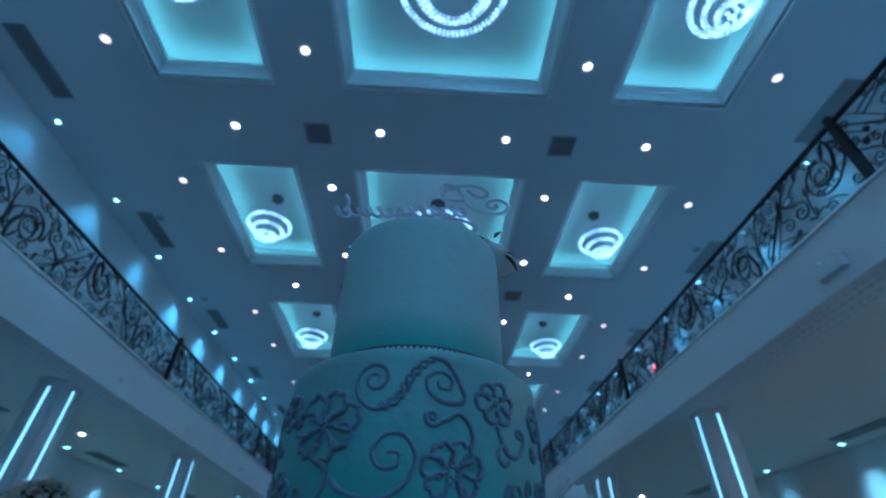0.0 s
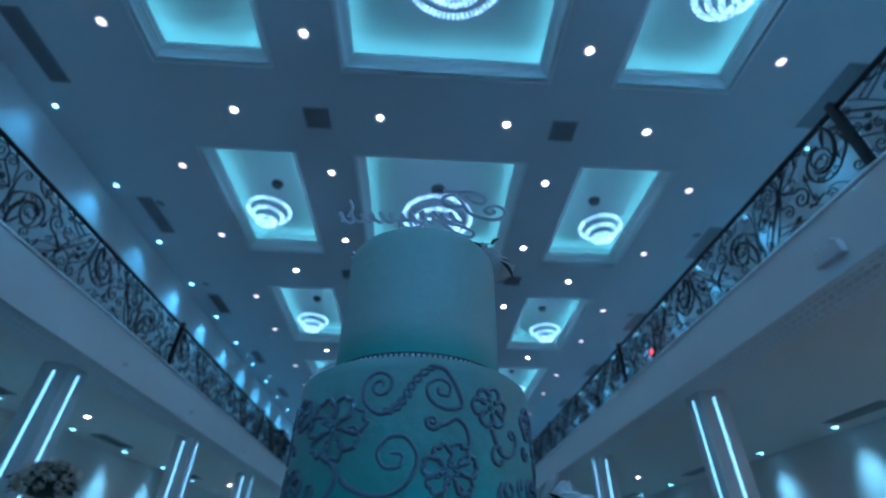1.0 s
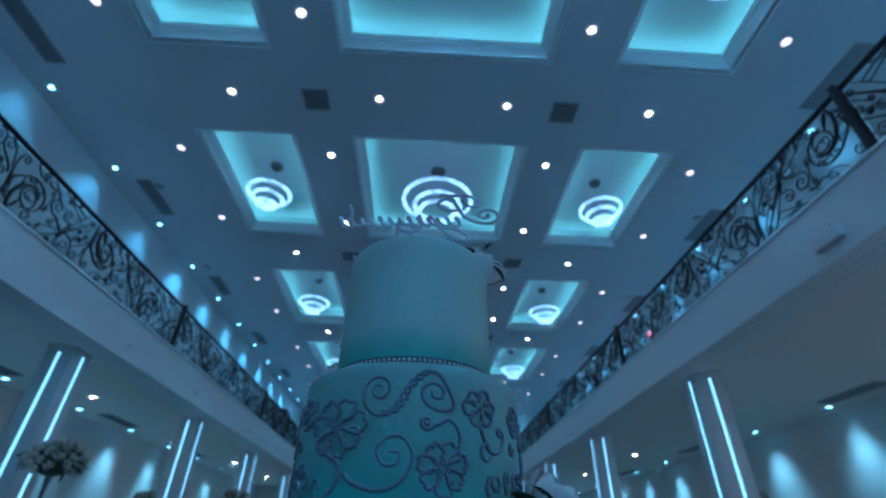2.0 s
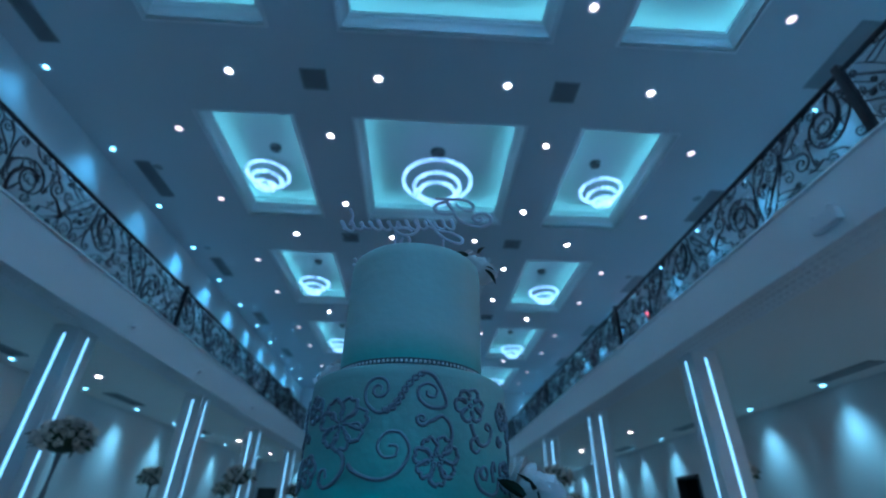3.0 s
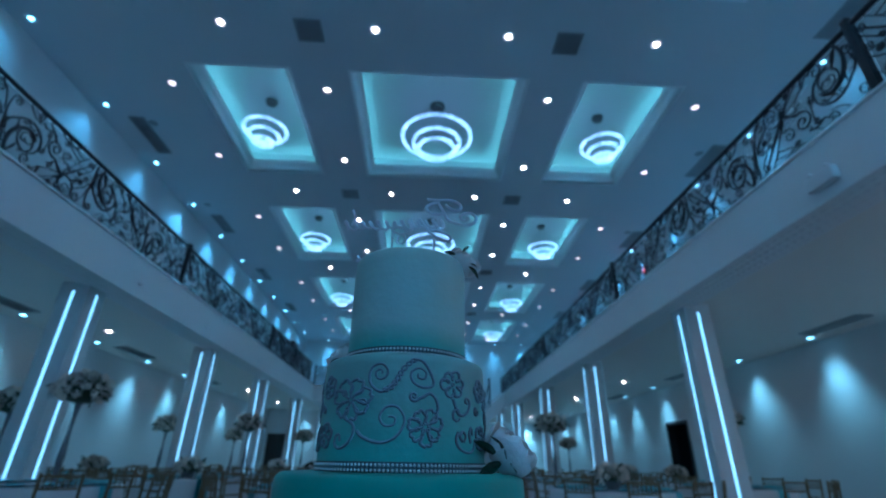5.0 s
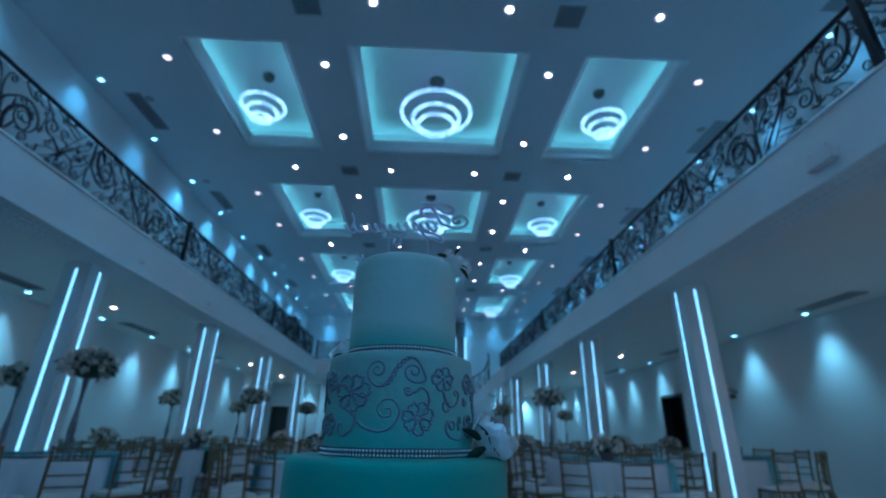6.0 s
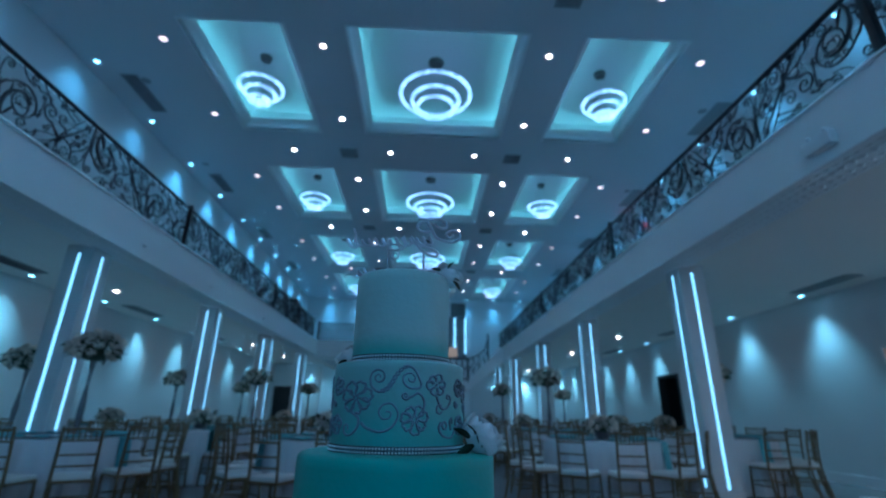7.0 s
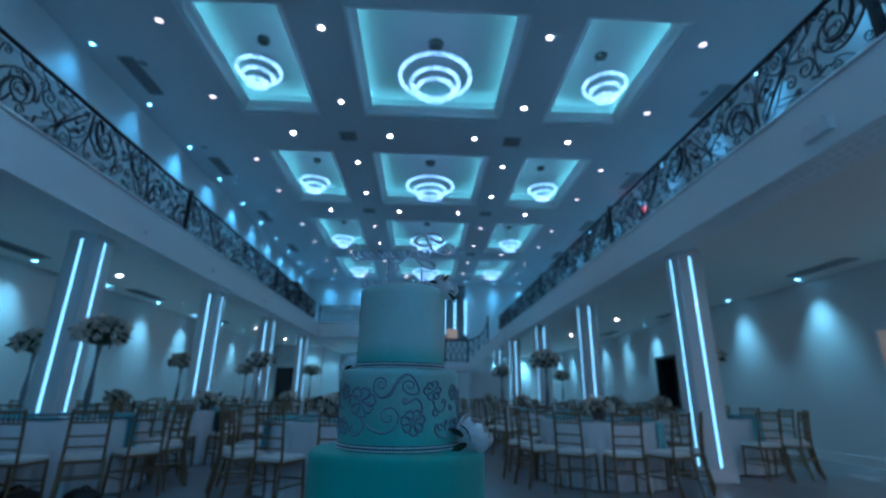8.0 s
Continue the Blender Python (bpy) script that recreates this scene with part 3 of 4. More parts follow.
def coil(y, z, r, start, turns, lead=(), inner=0.12):
    """Points of a scroll: a lead-in bend that runs into a volute about (y, z)."""
    pts = spiral(y, z, r, r * inner, start, turns, max(14, int(abs(turns) * 18)))
    if lead:
        p0, p1, p2 = lead
        pts = bow(p0, p1, p2, pts[0], 10)[:-1] + pts
    return pts


def volute(y, z, r, start, turns, w, lead=()):
    return flat_bar(coil(y, z, r, start, turns, lead), w, lambda q: 1.25 - 0.5 * q)


def twin(one, two, w):
    """One bar that ends in two volutes."""
    return flat_bar(coil(*one)[::-1] + coil(*two), w)


def railing_motifs():
    """Wrought scrolls of a quarter of a railing section, 1.35 m long and 0.76 m high."""
    hair, thin, mid, fat = 0.0075, 0.0085, 0.0105, 0.0125
    node = (0.9, 0.51)
    m = [("stem", flat_bar(bow((0.2, 0.74), (0.12, 0.66), (0.12, 0.5), (0.2, 0.4)) + bow((0.2, 0.4), (0.26, 0.31), (0.4, 0.28), (0.45, 0.4))[1:], fat, lambda q: 1.7 - 1.1 * abs(q - 0.4))),
         ("leaf", leaf_blade(0.17, 0.7, 0.22, -62, 0.022)), ("leaf", leaf_blade(0.2, 0.46, 0.18, -95, 0.017)),
         ("scroll", volute(0.35, 0.43, 0.235, -150, 1.9, mid, ((0.05, 0.72), (0.02, 0.5), (0.05, 0.36)))),
         ("scroll", volute(0.33, 0.45, 0.15, 100, -1.2, thin)),
         ("scroll", twin((0.27, 0.27, 0.05, 20, -1.3), (0.44, 0.3, 0.045, 200, 1.3), hair)),
         ("scroll", volute(0.42, 0.64, 0.085, 20, 1.5, thin, ((0.6, 0.6), (0.62, 0.72), (0.52, 0.76)))),
         ("scroll", volute(0.08, 0.58, 0.06, 60, -1.4, thin, ((0.02, 0.3), (0.02, 0.44), (0.06, 0.62)))),
         ("scroll", volute(0.09, 0.14, 0.065, 180, 1.5, thin, ((0.04, 0.42), (0.0, 0.3), (0.01, 0.2)))),
         ("scroll", volute(0.41, 0.085, 0.065, 40, 1.5, thin, ((0.66, 0.16), (0.58, 0.08), (0.5, 0.22)))),
         ("scroll", flat_bar(bow((0.42, 0.17), (0.32, 0.16), (0.26, 0.12), (0.22, 0.02)) + bow((0.5, 0.02), (0.56, 0.08), (0.6, 0.14), (0.68, 0.15)), hair)),
         ("bar", flat_bar(bow((0.58, 0.74), (0.68, 0.7), (0.8, 0.62), node) + bow(node, (0.84, 0.62), (0.74, 0.7), (0.66, 0.745))[1:] + bow((0.5, 0.745), (0.56, 0.6), (0.72, 0.54), node), hair)),
         ("scroll", volute(0.71, 0.29, 0.12, 70, 1.6, mid, (node, (0.84, 0.5), (0.8, 0.42)))),
         ("scroll", volute(0.7, 0.5, 0.05, -60, 1.3, hair, ((0.9, 0.5), (0.84, 0.44), (0.76, 0.42)))),
         ("scroll", volute(0.9, 0.27, 0.085, 60, 1.5, thin, ((1.06, 0.38), (1.02, 0.42), (0.98, 0.4)))),
         ("scroll", twin((0.57, 0.42, 0.05, 90, 1.4), (0.58, 0.2, 0.04, -60, -1.3), hair)),
         ("bar", flat_bar(bow((0.9, 0.53), (1.0, 0.42), (1.16, 0.26), (1.36, 0.03)), fat, lambda q: 1.5 - 0.8 * q)),
         ("bar", flat_bar(bow(node, (0.98, 0.36), (1.1, 0.18), (1.24, 0.02)) + bow((0.66, 0.02), (0.78, 0.08), (0.9, 0.14), (1.08, 0.2)) + bow((1.14, 0.14), (0.98, 0.1), (0.86, 0.07), (0.76, 0.02)), hair)),
         ("scroll", twin((0.84, 0.11, 0.05, 150, -1.4), (1.0, 0.06, 0.035, 120, 1.3), hair)),
         ("scroll", volute(1.04, 0.62, 0.1, 20, 1.6, thin, (node, (1.02, 0.44), (1.16, 0.5)))),
         ("scroll", flat_bar(coil(0.92, 0.68, 0.045, 190, -1.3)[::-1] + bow(node, (0.9, 0.62), (0.94, 0.7), (1.0, 0.74)), hair)),
         ("scroll", volute(1.2, 0.62, 0.075, 170, -1.5, thin, ((1.34, 0.36), (1.3, 0.5), (1.12, 0.5)))),
         ("scroll", twin((1.12, 0.46, 0.05, -120, 1.4), (1.28, 0.33, 0.05, 40, 1.4), hair)),
         ("scroll", flat_bar(bow((1.12, 0.74), (1.24, 0.72), (1.32, 0.62), (1.34, 0.44)), hair)),
         ("scroll", twin((1.27, 0.14, 0.06, 60, -1.4), (1.16, 0.33, 0.035, 100, 1.3), thin)),
         ("leaf", leaf_blade(0.86, 0.56, 0.11, -35, 0.026)), ("leaf", leaf_blade(0.9, 0.46, 0.13, -55, 0.018)), ("leaf", leaf_blade(0.05, 0.34, 0.2, 78, 0.018)), ("leaf", leaf_blade(0.62, 0.14, 0.14, 30, 0.013))]
    for y, z in ((0.79, 0.69), (1.21, 0.42)):
        bm = bmesh.new()
        bmesh.ops.create_icosphere(bm, subdivisions=2, radius=0.038, matrix=pose(0, y, z) @ Matrix.Diagonal((0.5, 1, 1, 1)))
        m.append(("rosette", bm))
    return [(n, meshed(n, b, IRON)) for n, b in m]


MOTIFS = railing_motifs()


def railing(length, back=1):
    """A section of railing along +y from the origin, its foot at z = 0."""
    t = thing("gallery_railing", pose(0, 0, 0), "black wrought iron railing with large scrolls and leaves", "railing", "gallery railings")
    part("top_rail", bm_box(-0.025, 0.025, 0, length, RH - 0.03, RH, bevel=0.008), IRON, t)
    part("bottom_rail", bm_box(-0.015, 0.015, 0, length, 0.0, 0.03, bevel=0.004), IRON, t)
    part("post", bm_box(-0.035, 0.035, -0.035, 0.035, 0, RH + 0.06, bevel=0.01), IRON, t)
    part("guard_panel", bm_box(*sorted((back * 0.04, back * 0.046)), 0.04, length - 0.04, 0.03, RH - 0.03), GUARD, t, "clear acrylic guard panel with an added pale haze", False)
    n = max(1, round(length / 1.35))
    step = length / n
    for k in range(n):
        for name, me in MOTIFS:
            m = pose(0, step * k, 0.0) if k % 2 == 0 else pose(0, step * k, RH) @ Matrix.Diagonal((1, 1, -1, 1))
            piece(name, me, t, m @ Matrix.Diagonal((1, step / 1.35, RH / 0.76, 1)))
    return t


sec = railing(5.41)
sec.matrix_basis = pose(FXR + 0.06, 2.84, FT + 0.03)
for y in (-2.57, 8.25, 13.66):
    copy_thing(sec, pose(FXR + 0.06, y, FT + 0.03))
west = railing(5.41, -1)
west.matrix_basis = pose(FXL - 0.06, -2.71, FT + 0.03)
for y in (2.70, 8.09, 13.5):
    copy_thing(west, pose(FXL - 0.06, y, FT + 0.03))
short = railing(2.6)
short.matrix_basis = pose(FXR + 0.06, 19.07, FT + 0.03)
cross = railing(3.2, 1)
cross.matrix_basis = pose(FXL - 0.04, BR[0] + 0.06, FT + 0.03, 0, 0, -90)

# things on the galleries
sp = thing("loudspeaker", pose(-4.75, 16.4, FT - 0.06), "black box loudspeaker standing behind the railing", "loudspeaker")
part("cabinet", bm_box(-0.3, 0.3, -0.32, 0.32, 0, 1.05, bevel=0.02), BLACK, sp)
part("grille", bm_box(0.3, 0.312, -0.28, 0.28, 0.05, 1.0, bevel=0.004), GREY, sp, "dark mesh grille")
for y, z in ((7.76, 4.41), (10.99, 4.19)):
    t = thing("exit_sign", pose(XE - 0.04, y * 1.83, 1.143 + (z - 1.143) * 1.83), "small red lit exit sign on the gallery wall", "sign", "exit signs")
    part("housing", bm_box(0, 0.04, -0.17, 0.17, -0.1, 0.1, bevel=0.01), TRIM, t)
    part("lit_face", bm_box(-0.006, 0.0, -0.14, 0.14, -0.07, 0.07), RED_LENS, t, "glowing red face")
el = thing("emergency_light", pose(FXR, 3.5, 3.42), "white emergency light box on the gallery edge", "emergency light")
part("housing", bm_box(-0.075, 0, -0.15, 0.15, -0.075, 0.06, bevel=0.014), TRIM, el)
for a in (-0.09, 0.09):
    part("lamp_head", bm_lathe([(0, -0.025), (0.022, -0.022), (0.026, 0.0), (0.016, 0.015), (0, 0.018)], 14, (-0.04, a, 0.085)), TRIM, el)
for y in (6.9, 9.3, 12.6):
    t = thing("sprinkler", pose(FXL, y, 3.42), "small round sprinkler head on the gallery edge", "sprinkler", "sprinklers")
    bm = bm_lathe([(0, 0), (0.035, 0.0), (0.035, 0.012), (0.015, 0.02), (0.012, 0.05), (0, 0.05)], 12)
    bm.transform(pose(0, 0, 0, 0, 90, 0))
    part("plate", bm, TRIM, t)

# ---------------- far end: stairs, landing, lit alcove ----------------
st = thing("staircase", pose(0, 0, 0), "white staircase climbing to the gallery with iron railing", "staircase", "", "structure")
LX0, LX1, LZ = 0.3, 2.0, 2.32
part("landing", bm_box(LX0, LX1, 20.2, GE + 0.1, LZ - 0.34, LZ, bevel=0.01), FASCIA, st)
n = 10
for k in range(n):
    x0 = LX1 + (FXR - LX1) * k / n
    z = LZ + (FT - LZ) * (k + 1) / n
    part("step", bm_box(x0, x0 + (FXR - LX1) / n, 20.3, GE, z - 0.17 - 0.12, z), FASCIA, st, smooth=False)
bm = bmesh.new()
v = [bm.verts.new(q) for q in ((LX1, 20.2, LZ - 0.34), (FXR, 20.2, FT - 0.6), (FXR, 20.2, FT + 0.05), (LX1, 20.2, LZ + 0.12), (LX1, 20.3, LZ - 0.34), (FXR, 20.3, FT - 0.6), (FXR, 20.3, FT + 0.05), (LX1, 20.3, LZ + 0.12))]
for f in ((0, 1, 2, 3), (7, 6, 5, 4), (0, 4, 5, 1), (1, 5, 6, 2), (2, 6, 7, 3), (3, 7, 4, 0)):
    bm.faces.new([v[i] for i in f])
part("stringer", bm, FASCIA, st, smooth=False)
RAIL_LINE = [(2.86, 4.12), (2.72, 3.72), (2.5, 3.5), (2.25, 3.36), (1.98, 3.27), (1.5, 3.27), (0.98, 3.27)]


def rail_height(x):
    """The handrail's height above the stairs at x."""
    for (xa, za), (xb, zb) in zip(RAIL_LINE, RAIL_LINE[1:]):
        if xb <= x <= xa:
            return zb + (za - zb) * (x - xb) / (xa - xb)
    return RAIL_LINE[0][1]


part("handrail", bm_tube([(x, 20.25, z) for x, z in RAIL_LINE], 0.03, 6), IRON, st, "black iron handrail")
part("lower_rail", bm_tube([(2.86, 20.25, 3.2), (LX1 + 0.02, 20.25, LZ + 0.1), (0.98, 20.25, LZ + 0.1)], 0.018, 6), IRON, st, "black iron lower rail")
for x, z0, z1 in ((2.86, 3.05, 4.36), (1.98, LZ, 3.32), (0.98, LZ, 3.3)):
    part("rail_post", bm_box(x - 0.035, x + 0.035, 20.22, 20.28, z0, z1, bevel=0.008), IRON, st, "black iron post")
for k in range(15):
    x = 1.06 + 0.122 * k
    z0, z1 = LZ + 0.1 + max(0, (x - LX1) * (3.1 - LZ) / (2.86 - LX1)), rail_height(x)
    swing = 0.06 if k % 2 else -0.06
    part("baluster", bm_tube([(x, 20.25, z0), (x + swing, 20.25, z0 + (z1 - z0) * 0.25), (x - swing * 0.7, 20.25, z0 + (z1 - z0) * 0.5), (x + swing * 0.8, 20.25, z0 + (z1 - z0) * 0.75), (x, 20.25, z1)], 0.017, 5), IRON, st)
structure("stair_wall", bm_box(LX1 + 0.15, FXR + 0.3, 20.9, 21.05, 0, LZ - 0.3), PAINT, "white wall beneath the stairs", "wall")

al = thing("alcove_screen", pose(0, Y1 - 0.06, 0), "dark framed screen with upright cyan light strips", "screen")
part("canopy_box", bm_box(1.75, 2.65, -0.3, 0.05, 6.75, 7.6, bevel=0.01), GREY, al, "dark box above the strips")
for x in (1.36, 2.0, 2.66):
    part("light_strip", bm_box(x - 0.055, x + 0.055, -0.12, -0.08, 4.5, 6.7, bevel=0.006), LED, al, "glowing cyan light strip")
part("back_panel", bm_box(1.25, 2.75, 0.02, 0.06, 4.2, 6.75), GREY, al)
part("lit_panel", bm_box(1.5, 2.15, -0.2, -0.12, 4.3, 4.85, bevel=0.006), WARM_PANEL, al, "warm lit picture panel")

# faint glow put into the panel for the warm light on it
pic = thing("wall_panel", pose(XE - 0.03, 6.7, 1.55), "softly glowing peach framed panel on the side wall", "panel")
part("panel", bm_box(0.0, 0.02, -0.56, 0.56, -0.55, 0.6), PEACH, pic)
for a0, a1, c0, c1 in ((-0.6, -0.56, -0.59, 0.64), (0.56, 0.6, -0.59, 0.64), (-0.56, 0.56, -0.59, -0.55), (-0.56, 0.56, 0.6, 0.64)):
    part("frame_bar", bm_box(-0.015, 0.03, a0, a1, c0, c1, bevel=0.005), TRIM, pic)

# ---------------- flowers ----------------


def blossom(seed, r=0.05, petals=13):
    """A rose: cupped petals on shells that open outwards round a bud."""
    rnd = random.Random(seed)
    bm = bmesh.new()
    bmesh.ops.create_icosphere(bm, subdivisions=1, radius=r * 0.3, matrix=pose(0, 0, r * 0.2))
    for k in range(petals):
        ring = (k + 0.5) / petals
        a0 = k * 2.4 + rnd.uniform(-0.25, 0.25)
        rho = r * (0.34 + 0.62 * ring)
        half = 0.75 + 0.1 * rnd.random()
        top = radians(16 + 50 * ring + rnd.uniform(-5, 5))
        grid = []
        for i in range(5):
            v = i / 4
            row = []
            for j in range(5):
                u = j / 2 - 1
                th = radians(140) + (top + 0.22 * u * u - radians(140)) * v
                rr = rho * (1 + 0.16 * ring * v ** 3 + 0.05 * math.sin(5 * u + k) * v)
                a = a0 + half * u * (0.55 + 0.45 * math.sin(math.pi * min(1, 0.25 + 0.6 * v)))
                row.append(bm.verts.new((rr * math.sin(th) * math.cos(a), rr * math.sin(th) * math.sin(a), rr * math.cos(th) * 0.85 - 0.12 * r * ring)))
            grid.append(row)
        for i in range(4):
            for j in range(4):
                bm.faces.new((grid[i][j], grid[i][j + 1], grid[i + 1][j + 1], grid[i + 1][j]))
    return bm


def leaf_mesh(length=0.1, width=0.045):
    bm = bmesh.new()
    rows = []
    for i in range(6):
        s = i / 5
        w = width * math.sin(math.pi * min(1, 0.08 + 0.92 * s)) ** 0.8 * (1 if i < 5 else 0)
        z = -0.35 * length * s * s
        rows.append([bm.verts.new((length * s, -w / 2, z + 0.2 * w)), bm.verts.new((length * s, 0, z)), bm.verts.new((length * s, w / 2, z + 0.2 * w))])
    for p, q in zip(rows, rows[1:]):
        for j in (0, 1):
            bm.faces.new((p[j], p[j + 1], q[j + 1], q[j]))
    return bm


ROSES = [meshed("blossom", blossom(k, 0.05, 8), ROSE) for k in range(3)]
LEAVES = [meshed("leaf", leaf_mesh(0.075, 0.04), LEAF), meshed("leaf", leaf_mesh(0.095, 0.034), LEAF)]


def flower_head(parent, z, rx, rz, count, leaves, seed):
    """A mounded bunch of roses with leaves standing out between them."""
    rnd = random.Random(seed)
    for k in range(count):
        u = 1 - 2 * (k + 0.5) / count
        a = 2.39996 * k
        n = Vector((math.sqrt(1 - u * u) * math.cos(a), math.sqrt(1 - u * u) * math.sin(a), u))
        if n.z < -0.55:
            continue
        q = Vector((n.x * rx, n.y * rx, n.z * rz)) * rnd.uniform(0.84, 1.08)
        turn = n.to_track_quat("Z", "Y").to_matrix().to_4x4()
        s = rnd.uniform(0.85, 1.35)
        piece("blossom", rnd.choice(ROSES), parent, Matrix.Translation(q + Vector((0, 0, z))) @ turn @ pose(0, 0, 0, 0, 0, rnd.uniform(0, 360)) @ Matrix.Scale(s, 4))
    for k in range(leaves):
        a, u = rnd.uniform(0, 2 * math.pi), rnd.uniform(-0.6, 0.8)
        n = Vector((math.sqrt(1 - u * u) * math.cos(a), math.sqrt(1 - u * u) * math.sin(a), u * 0.8))
        q = Vector((n.x * rx, n.y * rx, n.z * rz)) * 0.95
        turn = Matrix.Translation(q + Vector((0, 0, z))) @ n.to_track_quat("X", "Z").to_matrix().to_4x4()
        piece("leaf", rnd.choice(LEAVES), parent, turn @ pose(0, 0, 0, rnd.uniform(-70, 70), rnd.uniform(-35, 35), rnd.uniform(-40, 40)) @ Matrix.Scale(rnd.uniform(0.8, 1.3), 4))
    bm = bmesh.new()
    bmesh.ops.create_icosphere(bm, subdivisions=2, radius=1, matrix=pose(0, 0, z) @ Matrix.Diagonal((rx * 0.8, rx * 0.8, rz * 0.76, 1)))
    part("greenery", bm, LEAF, parent, "dark greenery between the blossoms")


def tall_centrepiece(seed):
    t = thing("tall_centrepiece", pose(0, 0, 0), "cream rose mound on a tall slender silver vase", "centrepiece", "tall centrepieces")
    part("vase", bm_lathe([(0, 0), (0.09, 0), (0.09, 0.012), (0.035, 0.03), (0.02, 0.08), (0.034, 0.18), (0.04, 0.27), (0.03, 0.4), (0.017, 0.56), (0.02, 0.7), (0.034, 0.84), (0.055, 0.92), (0.045, 0.92), (0, 0.86)], 18), SILVER, t, "silver trumpet vase")
    flower_head(t, 1.0, 0.28, 0.215, 64, 44, seed)
    return t


def low_centrepiece(seed):
    t = thing("low_centrepiece", pose(0, 0, 0), "low mound of cream roses in a silver bowl", "centrepiece", "low centrepieces")
    part("bowl", bm_lathe([(0, 0), (0.07, 0), (0.075, 0.01), (0.1, 0.07), (0.13, 0.1), (0.12, 0.1), (0, 0.06)], 18), SILVER, t, "silver bowl")
    flower_head(t, 0.17, 0.205, 0.13, 36, 28, seed)
    return t


# ---------------- chairs ----------------


def chair(near=True):
    """A ballroom chair with a spindled back; it faces +y, its back at -y."""
    t = thing("banquet_chair", pose(0, 0, 0), "gold bamboo style banquet chair with a white cushion", "chair", "banquet chairs")
    for x in (-0.185, 0.185):
        part("front_leg", bm_tube([(x, 0.18, 0.42), (x * 1.03, 0.19, 0.2), (x * 1.06, 0.2, 0.0)], 0.015, 7), GOLD, t)
        part("back_post", bm_tube([(x * 1.04, -0.25, 0.0), (x * 0.98, -0.2, 0.25), (x * 0.95, -0.175, 0.44), (x * 0.93, -0.19, 0.68), (x * 0.92, -0.22, 0.92)], 0.015, 7), GOLD, t)
    bm = bmesh.new()
    for a, b in (((-0.19, 0.18), (0.19, 0.18)), ((-0.19, -0.17), (0.19, -0.17)), ((-0.185, -0.17), (-0.185, 0.18)), ((0.185, -0.17), (0.185, 0.18))):
        tube(bm, [(*a, 0.42), (*b, 0.42)], 0.018, 6)
    part("seat_frame", bm, GOLD, t)
    bm = bmesh.new()
    box(bm, -0.19, 0.19, -0.17, 0.195, 0.425, 0.475, 0.02)
    for v in bm.verts:
        if v.co.z > 0.45:
            v.co.z += 0.012 * (1 - (v.co.x / 0.2) ** 2)
    part("seat_cushion", bm, CUSHION, t, "white padded cushion")
    for z, y, r in ((0.895, -0.217, 0.013), (0.79, -0.205, 0.011), (0.66, -0.189, 0.01), (0.56, -0.181, 0.01)):
        part("back_rail", bm_tube([(-0.172, y, z), (0, y - 0.012, z), (0.172, y, z)], r, 6), GOLD, t)
    me = meshed("spindle", bm_tube([(0, 0, 0), (0, -0.012, 0.105)], 0.0065, 5), GOLD)
    for k in range(6 if near else 0):
        piece("spindle", me, t, pose(-0.125 + 0.05 * k, -0.216, 0.79))
    for a, b in (((-0.19, 0.185, 0.24), (0.19, 0.185, 0.24)), ((-0.19, -0.2, 0.27), (0.19, -0.2, 0.27)), ((-0.19, 0.185, 0.2), (-0.187, -0.21, 0.2)), ((0.19, 0.185, 0.2), (0.187, -0.21, 0.2))):
        part("stretcher", bm_tube([a, b], 0.009, 6), GOLD, t)
    for o in t.children:
        o.matrix_basis = Matrix.Diagonal((0.93, 1, 0.985, 1)) @ o.matrix_basis
    return t


# ---------------- tables ----------------
TR, TZ = 0.8, 0.76


def cloth_mesh(r, z, folds, seed):
    """A round cloth that falls to the floor in soft folds."""
    rnd = random.Random(seed)
    ph = [rnd.uniform(0, 6.28) for _ in range(4)]

    def wave(a, h):
        deep = max(0, (z - 0.02 - h) / z)
        return 1 + deep * (0.05 * math.sin(folds * a + ph[0]) + 0.03 * math.sin((folds * 2 + 3) * a + ph[1]) + 0.02 * math.sin(5 * a + ph[2])) + 0.05 * deep
    bm = bmesh.new()
    lathe(bm, [(0, z), (r * 0.6, z), (r * 0.985, z), (r, z - 0.008), (r * 1.005, z - 0.03), (r * 0.995, z - 0.15), (r * 0.99, z - 0.35), (r * 0.99, z - 0.55), (r * 1.0, 0.012)], 120, wave=wave)
    return meshed("cloth", bm, LINEN)


CLOTHS = [cloth_mesh(TR, TZ + 0.006, 17 + 3 * k, k) for k in range(3)]
TOP_ME = meshed("tabletop", bm_lathe([(0, TZ - 0.03), (TR - 0.012, TZ - 0.03), (TR - 0.008, TZ - 0.015), (TR - 0.012, TZ), (0, TZ)], 48), PAINT)
LEG_ME = meshed("leg", bm_tube([(0, 0, 0), (0, 0, TZ - 0.03)], 0.018, 8), GREY)


def place_setting():
    t = thing("place_setting", pose(0, 0, 0), "white plate on a dark teal charger", "place setting", "place settings")
    part("charger", bm_lathe([(0, 0.0), (0.09, 0.0), (0.155, 0.012), (0.158, 0.016), (0.15, 0.016), (0.09, 0.006), (0, 0.006)], 24), CHARGER, t)
    part("plate", bm_lathe([(0, 0.008), (0.07, 0.008), (0.125, 0.02), (0.127, 0.023), (0.07, 0.013), (0, 0.013)], 24), CHINA, t, "white china plate")
    bm = bmesh.new()
    box(bm, -0.045, 0.045, -0.1, 0.1, 0.016, 0.034, 0.006)
    part("folded_napkin", bm, TEAL_CLOTH, t, "folded teal napkin")
    return t


